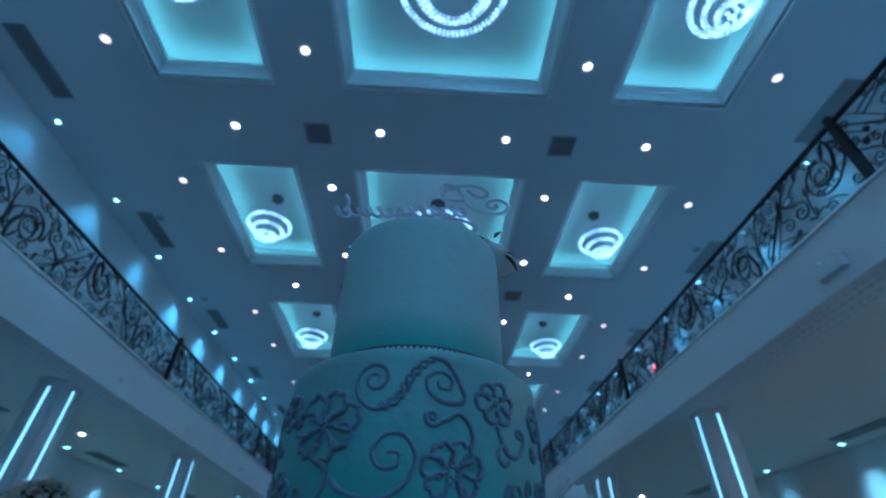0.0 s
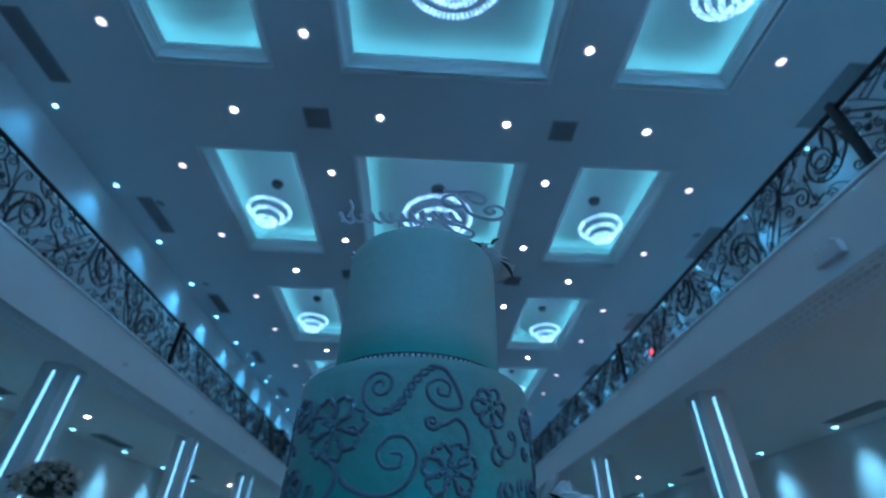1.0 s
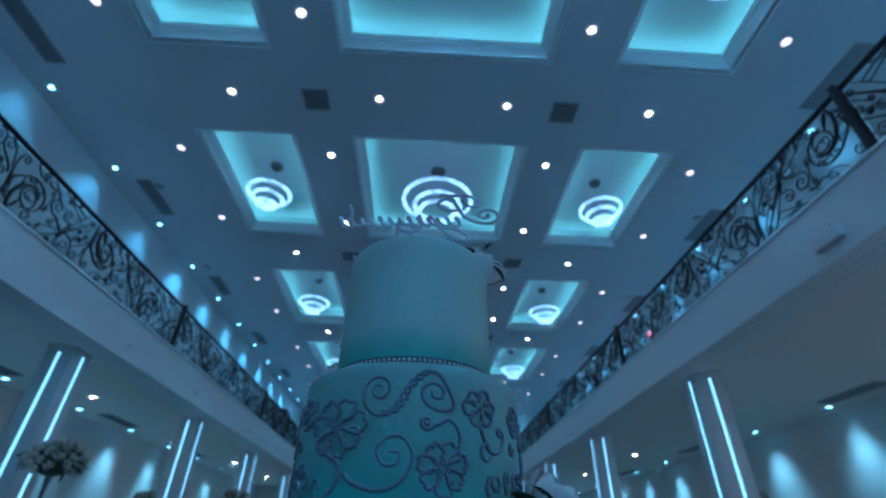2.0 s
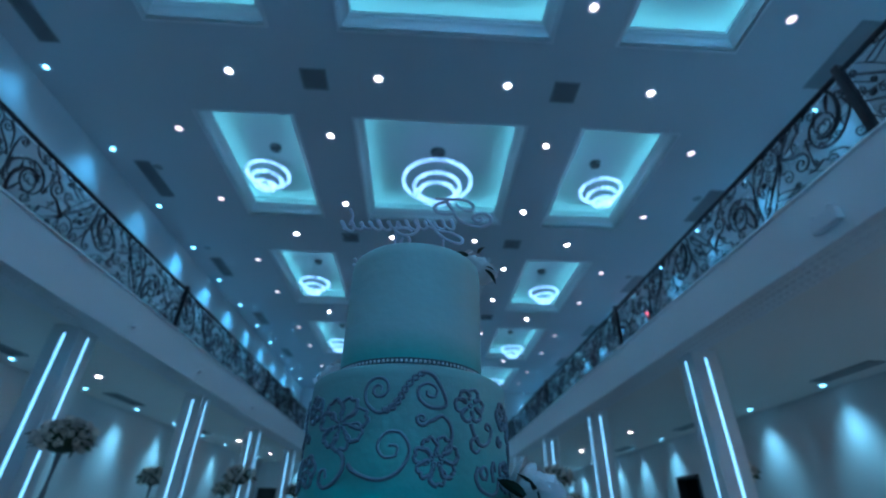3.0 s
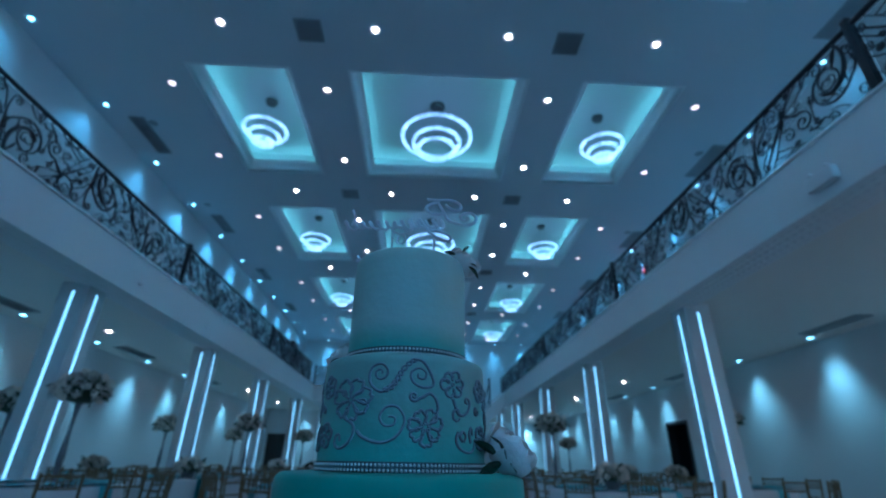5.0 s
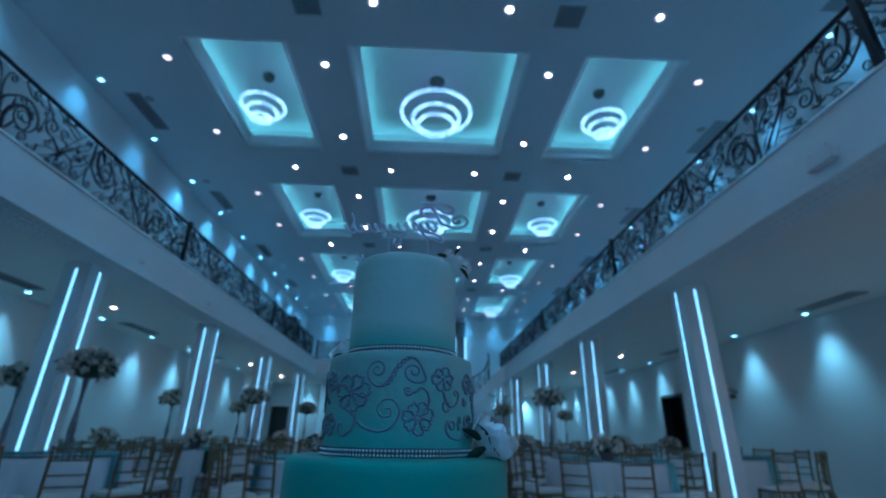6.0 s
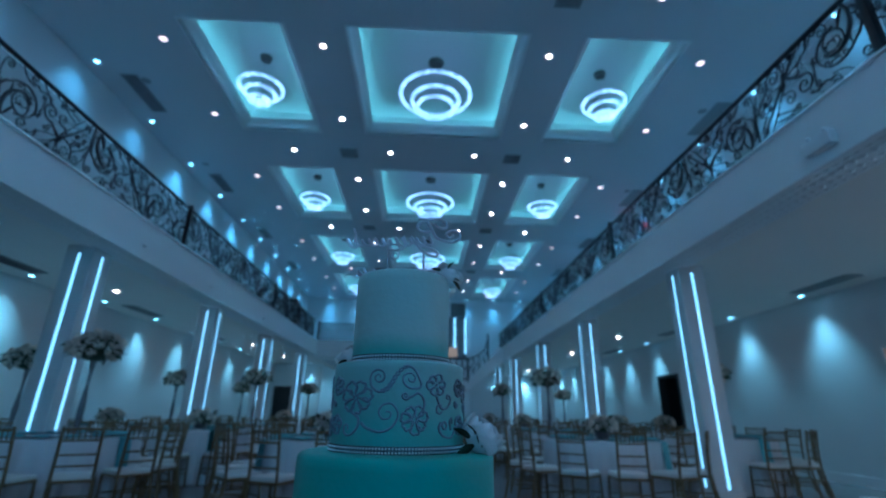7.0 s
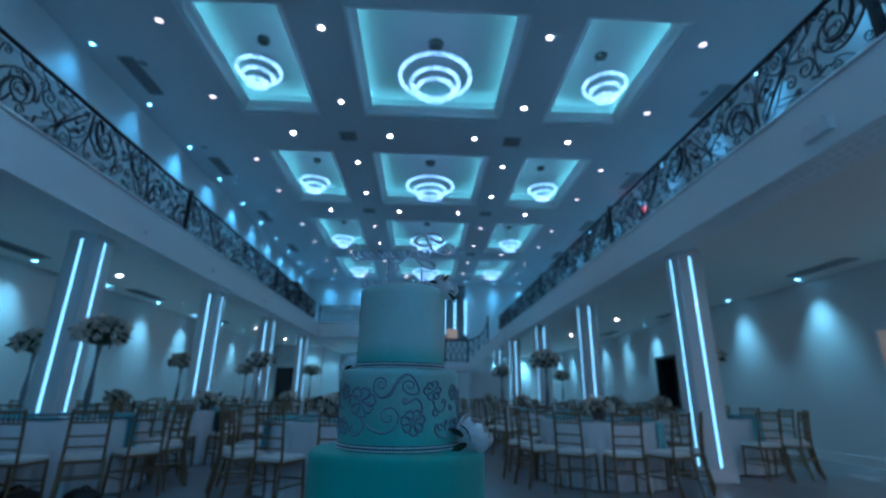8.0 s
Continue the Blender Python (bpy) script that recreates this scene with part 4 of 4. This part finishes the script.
def hung_napkin():
    """A teal napkin laid over the table's edge; local -y points out from the table."""
    t = thing("hanging_napkin", pose(0, 0, 0), "teal napkin hanging over the table edge", "napkin", "hanging napkins")
    bm = bmesh.new()
    rows = []
    for i, (y, z) in enumerate(((0.16, 0.008), (0.02, 0.008), (-0.012, 0.0), (-0.022, -0.06), (-0.03, -0.2), (-0.04, -0.36))):
        rows.append([bm.verts.new((-0.09 + 0.03 * j + 0.004 * math.sin(i + j), y - 0.008 * math.sin(2.1 * j) * (i > 2) * i / 5, z + 0.004 * math.sin(j * 1.7))) for j in range(7)])
    for p, q in zip(rows, rows[1:]):
        for j in range(6):
            bm.faces.new((p[j], p[j + 1], q[j + 1], q[j]))
    bmesh.ops.solidify(bm, geom=list(bm.faces), thickness=0.004)
    part("cloth", bm, TEAL_CLOTH, t)
    return t


ch, far_ch, ps, nap = chair(), chair(False), place_setting(), hung_napkin()
tall, low = [tall_centrepiece(11), tall_centrepiece(12)], [low_centrepiece(21), low_centrepiece(22)]
used = set()


def put(ob, m):
    """The built thing itself goes to its first place, copies to the rest."""
    if ob.name in used:
        return copy_thing(ob, m)
    used.add(ob.name)
    ob.matrix_basis = m
    return ob


# x, y, turn of the chairs, tall centrepiece, napkin turns
TABLES = [(2.48, 6.75, -8, False, (40,)), (-1.12, 6.2, -20, False, (-52,)), (-4.18, 6.02, 18, True, (80,)), (4.85, 7.95, 0, True, (12,)),
          (-3.75, 8.6, 5, False, (40,)), (2.56, 9.75, 12, True, ()), (-6.05, 7.6, 0, True, ()), (-1.35, 9.5, 15, False, (-30,)),
          (-3.75, 11.1, 20, True, ()), (2.6, 12.4, 0, False, ()), (5.45, 10.8, 8, False, ()), (-6.0, 12.1, 10, True, ()), (-6.0, 9.8, 30, False, ()),
          (-1.35, 12.1, 0, False, ()), (-3.75, 13.7, 8, False, ()), (2.58, 15.3, 0, True, ()), (5.45, 13.3, 14, False, ()), (-3.8, 16.5, 3, True, ()),
          (-5.95, 16.4, 3, True, ()), (5.5, 18.5, 3, True, ()), (2.55, 18.0, 10, False, ())]
PILLARS = [(4.02, y) for y in (2.65, 6.76, 10.95, 14.72, 18.95)] + [(-4.88, y) for y in (2.55, 6.61, 10.52, 14.65, 19.2)]
rnd = random.Random(5)
seats = []
for i, (x, y, turn, is_tall, naps) in enumerate(TABLES):
    t = thing("round_table", pose(x, y, 0, 0, 0, 37 * i), "round banquet table set for dinner", "table", "banquet tables")
    piece("tabletop", TOP_ME, t)
    for a in range(4):
        piece("leg", LEG_ME, t, pose(0.4 * math.cos(a * math.pi / 2), 0.4 * math.sin(a * math.pi / 2), 0))
    c = piece("tablecloth", CLOTHS[i % 3], None, pose(x, y, 0, 0, 0, 53 * i))
    tagged(c, "white floor length cloth over a round table", "tablecloth", "tablecloths")
    src = (tall if is_tall else low)[i % 2]
    put(src, pose(x + (0.14 if i == 2 else 0), y, TZ + 0.008, 0, 0, 71 * i))
    many = 14 if i == 2 else 12 if i < 4 else 10
    for k in range(many):
        a = turn + 360 / many * k
        dx, dy = math.sin(radians(a)), -math.cos(radians(a))
        if y < 11.5:
            put(ps, pose(x + dx * 0.6, y + dy * 0.6, TZ + 0.008, 0, 0, a))
        cx, cy = x + dx * 1.08, y + dy * 1.08
        if any(math.hypot(cx - u, cy - v) < (0.8 if i == 0 else 0.5) for u, v in PILLARS) or any(math.hypot(cx - u, cy - v) < 0.42 for u, v in seats):
            continue
        if any(math.hypot(cx - u[0], cy - u[1]) < TR + 0.2 for j, u in enumerate(TABLES) if j != i) or not XW + 0.3 < cx < XE - 0.3:
            continue
        seats.append((cx, cy))
        put(ch if cy < 9.5 else far_ch, pose(cx + rnd.uniform(-0.03, 0.03), cy + rnd.uniform(-0.03, 0.03), 0, 0, 0, a - (16 if i == 2 else 0) + rnd.uniform(-5, 5)))
    for a in naps:
        put(nap, pose(x + math.sin(radians(a)) * (TR + 0.01), y - math.cos(radians(a)) * (TR + 0.01), TZ + 0.008, 0, 0, a))

# ---------------- the cake ----------------
CX, CY, FOOT = -0.0643, 0.6618, 0.9244
Z1, Z2, Z3, Z4 = 0.417, 0.271, 0.145, 0.0       # tops of the tiers and the foot of the lowest, before the cake is sized
R1, R2, R3 = 0.0785, 0.1025, 0.148
CAKE = pose(CX, CY, FOOT) @ Matrix.Scale(0.762, 4)

table = thing("cake_table", pose(CX, CY + 0.12, 0), "small round table under the cake", "table")
part("tabletop", bm_lathe([(0, 0.74), (0.395, 0.74), (0.4, 0.75), (0.395, 0.765), (0, 0.765)], 48), PAINT, table)
for a in range(4):
    part("leg", bm_tube([(0.25 * math.cos(a * 1.5708), 0.25 * math.sin(a * 1.5708), 0), (0.25 * math.cos(a * 1.5708), 0.25 * math.sin(a * 1.5708), 0.74)], 0.018, 8), GREY, table)
bm = bmesh.new()
lathe(bm, [(0, 0.771), (0.39, 0.771), (0.404, 0.764), (0.406, 0.72), (0.41, 0.5), (0.42, 0.25), (0.43, 0.012)], 90, (CX, CY + 0.12, 0), lambda a, h: 1 + max(0, 0.76 - h) * 0.07 * math.sin(14 * a))
tagged(part("tablecloth", bm, LINEN, None, "white cloth over the cake table"), "", "tablecloth")
stand = thing("cake_stand", pose(CX, CY, 0.772) @ Matrix.Diagonal((0.82, 0.82, 1.148, 1)), "low silver cake stand", "cake stand")
part("base", bm_lathe([(0, 0), (0.12, 0), (0.12, 0.01), (0.05, 0.03), (0.04, 0.09), (0.07, 0.115), (0, 0.115)], 32), BOARD, stand)
part("plate", bm_lathe([(0, 0.115), (0.18, 0.115), (0.184, 0.122), (0.18, 0.132), (0, 0.132)], 48), BOARD, stand)

cake = thing("wedding_cake", CAKE, "tiered teal ombre wedding cake with piped flowers", "cake")


def tier(name, r, z0, z1, material, label, rim=0.008, seed=0):
    """A fondant drum with a soft upper edge and slightly uneven sides."""
    rnd = random.Random(seed)
    ph = [rnd.uniform(0, 6.28) for _ in range(3)]
    h = z1 - z0
    prof = [(0, 0), (r, 0), (r, h * 0.15), (r, h * 0.35), (r, h * 0.55), (r, h * 0.75), (r, h - rim * 1.6)]
    prof += [(r - rim * (1 - math.cos(a)), h - rim * (1 - math.sin(a)) ) for a in (0.35, 0.7, 1.05, 1.4)]
    prof += [(r - rim * 1.6, h + 0.0005), (r * 0.6, h + 0.0005), (0, h)]
    bm = bmesh.new()
    lathe(bm, prof, 96, wave=lambda a, z: 1 + 0.004 * math.sin(3 * a + ph[0]) + 0.003 * math.sin(7 * a + 25 * z + ph[1]))
    ob = part(name, bm, material, cake, label)
    ob.location = (0, 0, z0 - Z4)
    return ob


t3 = tier("tier", R3, Z4 + 0.001, Z3, TIER_LOW, "deep teal lower tier", 0.01, 3)
t2 = tier("tier", R2, Z3, Z2, TIER_MID, "grey blue to teal middle tier", 0.007, 2)
t1 = tier("tier", R1, Z2, Z1, TIER_TOP, "pale blue to teal top tier", 0.01, 1)


def stones(parent, r, z0, rows, label, size=0.0021):
    """Rows of small faceted stones on a ribbon round a tier's foot."""
    n = int(2 * math.pi * r / 0.0045)
    verts, faces = [], []
    octa = [(1, 0, 0), (-1, 0, 0), (0, 1, 0), (0, -1, 0), (0, 0, 1), (0, 0, -1)]
    tri = [(0, 2, 4), (2, 1, 4), (1, 3, 4), (3, 0, 4), (2, 0, 5), (1, 2, 5), (3, 1, 5), (0, 3, 5)]
    for row in range(rows):
        for k in range(n):
            a = 2 * math.pi * (k + 0.02 * math.sin(k)) / n
            base = len(verts)
            spin = k * 0.7 + row
            for x, y, z in octa:
                c, s = math.cos(spin), math.sin(spin)
                x, y, z = x, y * c - z * s, y * s + z * c
                rr = r + 0.001 + x * size * 0.8
                verts.append((rr * math.cos(a) - y * size * math.sin(a), rr * math.sin(a) + y * size * math.cos(a), z0 + 0.0026 + 0.0052 * row + z * size))
            faces += [tuple(base + i for i in f) for f in tri]
    me = bpy.data.meshes.new("rhinestone_trim")
    me.from_pydata(verts, [], faces)
    me.materials.append(STONE)
    ob = new("rhinestone_trim", me)
    ob.parent = parent
    return tagged(ob, label, "", "", "stuff")


for t, r, rows in ((t1, R1, 2), (t2, R2, 2)):
    part("ribbon", bm_lathe([(r, 0.001), (r + 0.0012, 0.001), (r + 0.0012, 0.001 + rows * 0.0052), (r, 0.001 + rows * 0.0052)], 96), RIBBON, t, "grey ribbon round the foot")
    stones(t, r, 0.0005, rows, "rows of clear rhinestones")


def eased(pts, n=5):
    """A smooth curve through points (Catmull-Rom)."""
    out = []
    for i in range(len(pts) - 1):
        p = [pts[max(0, i - 1)], pts[i], pts[i + 1], pts[min(len(pts) - 1, i + 2)]]
        for k in range(n):
            s = k / n
            out.append(tuple(0.5 * (2 * p[1][j] + (p[2][j] - p[0][j]) * s + (2 * p[0][j] - 5 * p[1][j] + 4 * p[2][j] - p[3][j]) * s * s + (3 * p[1][j] - p[0][j] - 3 * p[2][j] + p[3][j]) * s ** 3) for j in (0, 1)))
    return out + [pts[-1]]


# piped icing on the middle tier: flat designs (angle in degrees, height in metres) bent round it
def piped(name, pts, r=0.0016, closed=False, wave=0.0):
    out = []
    if not closed and 3 < len(pts) < 14:
        pts = eased(pts)
    for k, (a, z) in enumerate(pts):
        rr = R2 + 0.0004 + wave * math.sin(k * 2.1)
        out.append((rr * math.sin(radians(a)), -rr * math.cos(radians(a)), z))
    bm = bmesh.new()
    tube(bm, out, r, 6, closed, taper=(None if closed else (lambda q: 1.25 - 0.5 * q)))
    return part(name, bm, PIPING, t2)


MM = 0.573   # degrees of the tier's curve per millimetre


def flower(a, z, r, petals, turn=0.0, heart="rings", wide=1.0, seed=0):
    """Rounded petals, each an open loop, round a heart; r in millimetres."""
    rnd = random.Random(seed)

    def at(u, w, b):
        return a + wide * (u * math.cos(b) - w * math.sin(b)) * MM, z + (u * math.sin(b) + w * math.cos(b)) / 1000

    for k in range(petals):
        b = 2 * math.pi * k / petals + turn + rnd.uniform(-0.08, 0.08)
        k_r = r * rnd.uniform(0.92, 1.06)
        across = k_r * 0.66 * math.sin(math.pi / petals) * 1.02
        loop = []
        notch = 0.0 if heart == "bead" else rnd.uniform(0.09, 0.15)
        for i in range(25):
            e = radians(-158 + 316 * i / 24)
            tip = notch * math.exp(-(e / 0.33) ** 2) - 0.05 * notch * math.cos(9 * e + k)
            loop.append(at(k_r * (0.64 + 0.36 * math.cos(e) - tip), across * math.sin(e) * (1.06 + 0.13 * math.cos(4 * e + k)), b))
        piped("petal", loop, 0.0018, wave=0.0003)
    if heart == "rings":
        for k in range(5):
            b = 2 * math.pi * k / 5 + 0.4
            piped("bead", [at(r * (0.22 + 0.085 * math.cos(e)), r * 0.085 * math.sin(e), b) for e in (2 * math.pi * i / 8 for i in range(8))], 0.0012, True)
    elif heart == "veins":
        for k in range(7):
            b = 2 * math.pi * (k + 0.5) / 7 + turn
            piped("vein", [at(r * 0.08, 0, b), at(r * 0.3, r * 0.03, b), at(r * rnd.uniform(0.42, 0.6), 0, b)], 0.0013)
    else:
        piped("bead", [at(r * 0.1 * math.cos(e), r * 0.1 * math.sin(e), 0) for e in (2 * math.pi * i / 8 for i in range(8))], 0.0013, True)


def curl(a, z, r, turns, start, tail=()):
    """A volute with an optional tail, in millimetres about (a, z)."""
    pts = [(a + x * MM, z + y / 1000) for x, y in spiral(0, 0, r, r * 0.12, start, turns, 30)]
    lead = [(a + x * MM, z + y / 1000) for x, y in tail][::-1]
    piped("scroll", (eased(lead)[:-1] if len(lead) > 2 else []) + pts)


def line(o, *pts, r=0.0016):
    """A free line of icing through (degrees, millimetres), turned by o degrees."""
    piped("scroll", eased([(a + o, z / 1000) for a, z in pts]), r)


for turn_by in (0, 120, 240):
    o = turn_by
    flower(-33.5 + o, 0.0735, 24.5, 7, 0.3, "veins", 1.12, 1)
    flower(15.3 + o, 0.0455, 19.5, 7, 0.25, "rings", 1.0, 2)
    flower(33.8 + o, 0.0925, 15.5, 6, 0.15, "bead", 1.0, 3)
    curl(-14 + o, 0.1015, 13, -1.65, 200, ((-12.2, -4.4), (-10, -12), (-1, -19.5), (8, -18.5), (17, -10)))
    chain = eased([(-11 + o, 0.0825), (-6.5 + o, 0.0865), (-3 + o, 0.0945), (-0.5 + o, 0.103), (3.6 + o, 0.1118), (8 + o, 0.117)], 9)
    for side in (0, math.pi):
        strand = []
        for k, (a, z) in enumerate(chain):
            off = 2.3 * math.sin(k * 0.56 + side)
            strand.append((a - off * 0.8 * MM, z + off * 0.6 / 1000))
        piped("braid", strand, 0.0015)
    line(o, (7, 117), (12, 115.5), (16, 107.5), (19.6, 94.5), (18.6, 88), (11.5, 87), (6, 94), (5.8, 103.5), (10.5, 107.5), (14.8, 103), (14, 96.5), (10.2, 96.8), (9.8, 101))
    curl(7.6 + o, 0.077, 6, -1.5, -20, ((5.6, -2), (10, -0.5), (17, 3.5), (24, -1.5), (27, -11), (24.5, -20)))
    line(o, (-27, 41), (-23.4, 35.3), (-14, 29.8), (-6, 31.5), (0, 40), (2.4, 53), (-2, 65), (-9, 65), (-12.6, 55), (-9.5, 46.5), (-4, 47.5), (-3.4, 54.5), (-7.4, 55.5))
    line(o, (34, 77), (35.5, 70), (38.5, 61.5), (43.5, 60.5), (48, 67), (49, 75.5), (46, 79.5), (44.6, 75.5), (46.8, 73.5))
    line(o, (38.5, 61.5), (37.4, 66), (34.4, 63), (34.2, 56.5), (37.2, 53.5), (39.6, 57))
    line(o, (-32.8, 51), (-30, 46), (-30, 37), (-34, 28), (-40, 23.8), (-44.5, 28), (-44, 36.5), (-41, 37.5), (-40, 31))
    line(o, (38.4, 42), (36.6, 34), (40, 25), (48, 21.5), (53.5, 26), (55, 36))
    line(o, (42, 33), (39.8, 38), (42.5, 43), (45, 38), (43.6, 32.5))
    line(o, (50, 32), (48.6, 41), (50.6, 48), (52, 40))
    flower(63 + o, 0.09, 12.5, 5, 0.6, "bead", 1.0, 5)
    flower(63.5 + o, 0.038, 13, 5, 0.1, "bead", 1.0, 6)
    curl(58 + o, 0.066, 5, 1.4, 120)

# sugar flowers with silk leaves, resting on the tiers
SUGAR_MESH = [meshed("petals", blossom(40 + k, 0.05, 22), SUGAR) for k in range(2)]
SILK = meshed("leaf", leaf_mesh(0.035, 0.014), DARK_LEAF)


def sugar_flower(x, y, z, size, tilt, turn, leaves, label):
    """leaves: offset, direction and droop of each, in the cake's own axes."""
    t = thing("sugar_flower", CAKE @ pose(x, y, z), label, "sugar flower", "sugar flowers")
    piece("petals", SUGAR_MESH[int(size * 1000) % 2], t, pose(0, 0, 0, tilt, 0, turn) @ Matrix.Scale(size, 4))
    for dx, dy, dz, a, b, s in leaves:
        piece("leaf", SILK, t, pose(dx, dy, dz, 0, 0, a) @ pose(0, 0, 0, 60, b, 0) @ Matrix.Scale(s, 4))
    return t


sugar_flower(0.079, -0.004, Z1 + 0.01, 0.56, 50, 40, ((-0.004, -0.024, 0.004, 0, -62, 0.5), (-0.016, -0.026, 0.0, 170, -20, 0.45), (0.004, -0.024, -0.018, 0, 40, 0.6), (0.006, -0.024, -0.014, 10, 5, 0.35)), "white sugar rose with dark leaves on the top tier")
sugar_flower(0.13, -0.039, Z3 + 0.028, 0.7, 42, 60, ((-0.018, -0.03, -0.016, 150, 25, 0.9), (-0.012, -0.032, -0.012, 110, -60, 0.9), (-0.022, -0.022, -0.008, 170, -40, 0.8), (-0.008, -0.034, -0.018, 60, 10, 0.8)), "large white sugar rose on the lower tier")
sugar_flower(-0.089, 0.005, Z2 + 0.016, 0.42, 45, -50, ((0.004, -0.02, -0.01, 200, 20, 0.5), (0.01, -0.018, -0.012, -20, 10, 0.45)), "white sugar rose tucked beside the top tier")

# the topper: a cut flourish above a row of bars, on two stakes
top = thing("cake_topper", CAKE @ pose(0.005, 0, Z1), "silver mirror cake topper cut as a flowing flourish", "cake topper")


def ribbon(name, pts, r=0.0021):
    bm = bm_tube([(x, 0, z) for x, z in pts], r, 8)
    for v in bm.verts:
        v.co.y *= 0.5
    return part(name, bm, ACRYLIC, top)


def flourish(name, *pts, r=0.0025):
    """A cut stroke through points in millimetres."""
    return ribbon(name, eased([(x / 1000, z / 1000) for x, z in pts], 6), r)


flourish("flourish", (16, 117), (32, 116), (52, 117), (66, 111), (69, 103), (63, 98), (52, 102), (45, 109))
flourish("flourish", (33, 112), (20, 108), (15, 101), (20, 93.5), (32, 91), (43, 93))
flourish("flourish", (32, 113), (41, 97), (49, 82), (64, 75), (79, 73), (90, 78), (93, 87), (85, 94.5), (74, 93.5), (68, 87), (73, 81.5), (80, 84), (78, 88))
flourish("flourish", (4, 82), (12, 72), (20, 64), (38, 61), (53, 52), (49, 44.5), (33, 50), (22, 58), (14, 68), r=0.0022)
flourish("flourish", (-9, 82), (-5, 68), (-10, 58), (-24, 54), (-36, 61), (-24, 66), (-14, 60), r=0.0022)
flourish("flourish", (-98, 66), (-94, 80), (-99, 93), r=0.002)
flourish("flourish", (-22, 56), (-16, 47), (-20, 38), (-28, 41), (-25, 50), r=0.002)
wav = []
for k in range(200):
    z = (0.0066 + 0.0016 * math.sin(k * 0.11)) * math.sin(k * 0.4)
    wav.append((0.044 - 0.00077 * k - 0.0036 * math.cos(k * 0.4) - 0.5 * z, 0.0745 - 0.00005 * k + z))
ribbon("wave", wav, 0.0022)
for k in range(16):
    x = -0.083 + 0.0085 * k
    ribbon("bar", [(x + 0.004, 0.007), (x - 0.002, 0.016 + 0.005 * math.sin(k * 2.3))], 0.002)
ribbon("base_bar", [(-0.086, 0.007), (0.05, 0.007)], 0.0022)
ribbon("stake", [(-0.035, -0.03), (-0.035, 0.07)], 0.0016)
ribbon("stake", [(0.028, -0.03), (0.028, 0.05)], 0.0016)


# black bags left on the floor by the chairs
for x, y, s, a in ((-3.8, 4.98, 0.8, 10), (-3.2, 5.0, 0.78, -8)):
    rnd = random.Random(int(x * 100))
    t = thing("black_bag", pose(x, y, 0, 0, 0, a), "slumped black cloth bag on the floor under a chair", "bag", "black bags")
    bm = bmesh.new()
    bmesh.ops.create_icosphere(bm, subdivisions=3, radius=1)
    for v in bm.verts:
        k = 1 + 0.12 * math.sin(5 * v.co.x + a) * math.cos(4 * v.co.y) + 0.06 * math.sin(9 * v.co.z + 3 * v.co.x)
        v.co = Vector((v.co.x * 0.24 * k, v.co.y * 0.15 * k, max(0, 0.1 + v.co.z * 0.15 * k))) * s
    part("sack", bm, BLACK, t)
    part("handle", bm_tube([((-0.1 + 0.02 * i) * s, 0.02, (0.2 + 0.07 * math.sin(math.pi * i / 10)) * s) for i in range(11)], 0.01, 6), BLACK, t, "black cloth handle")
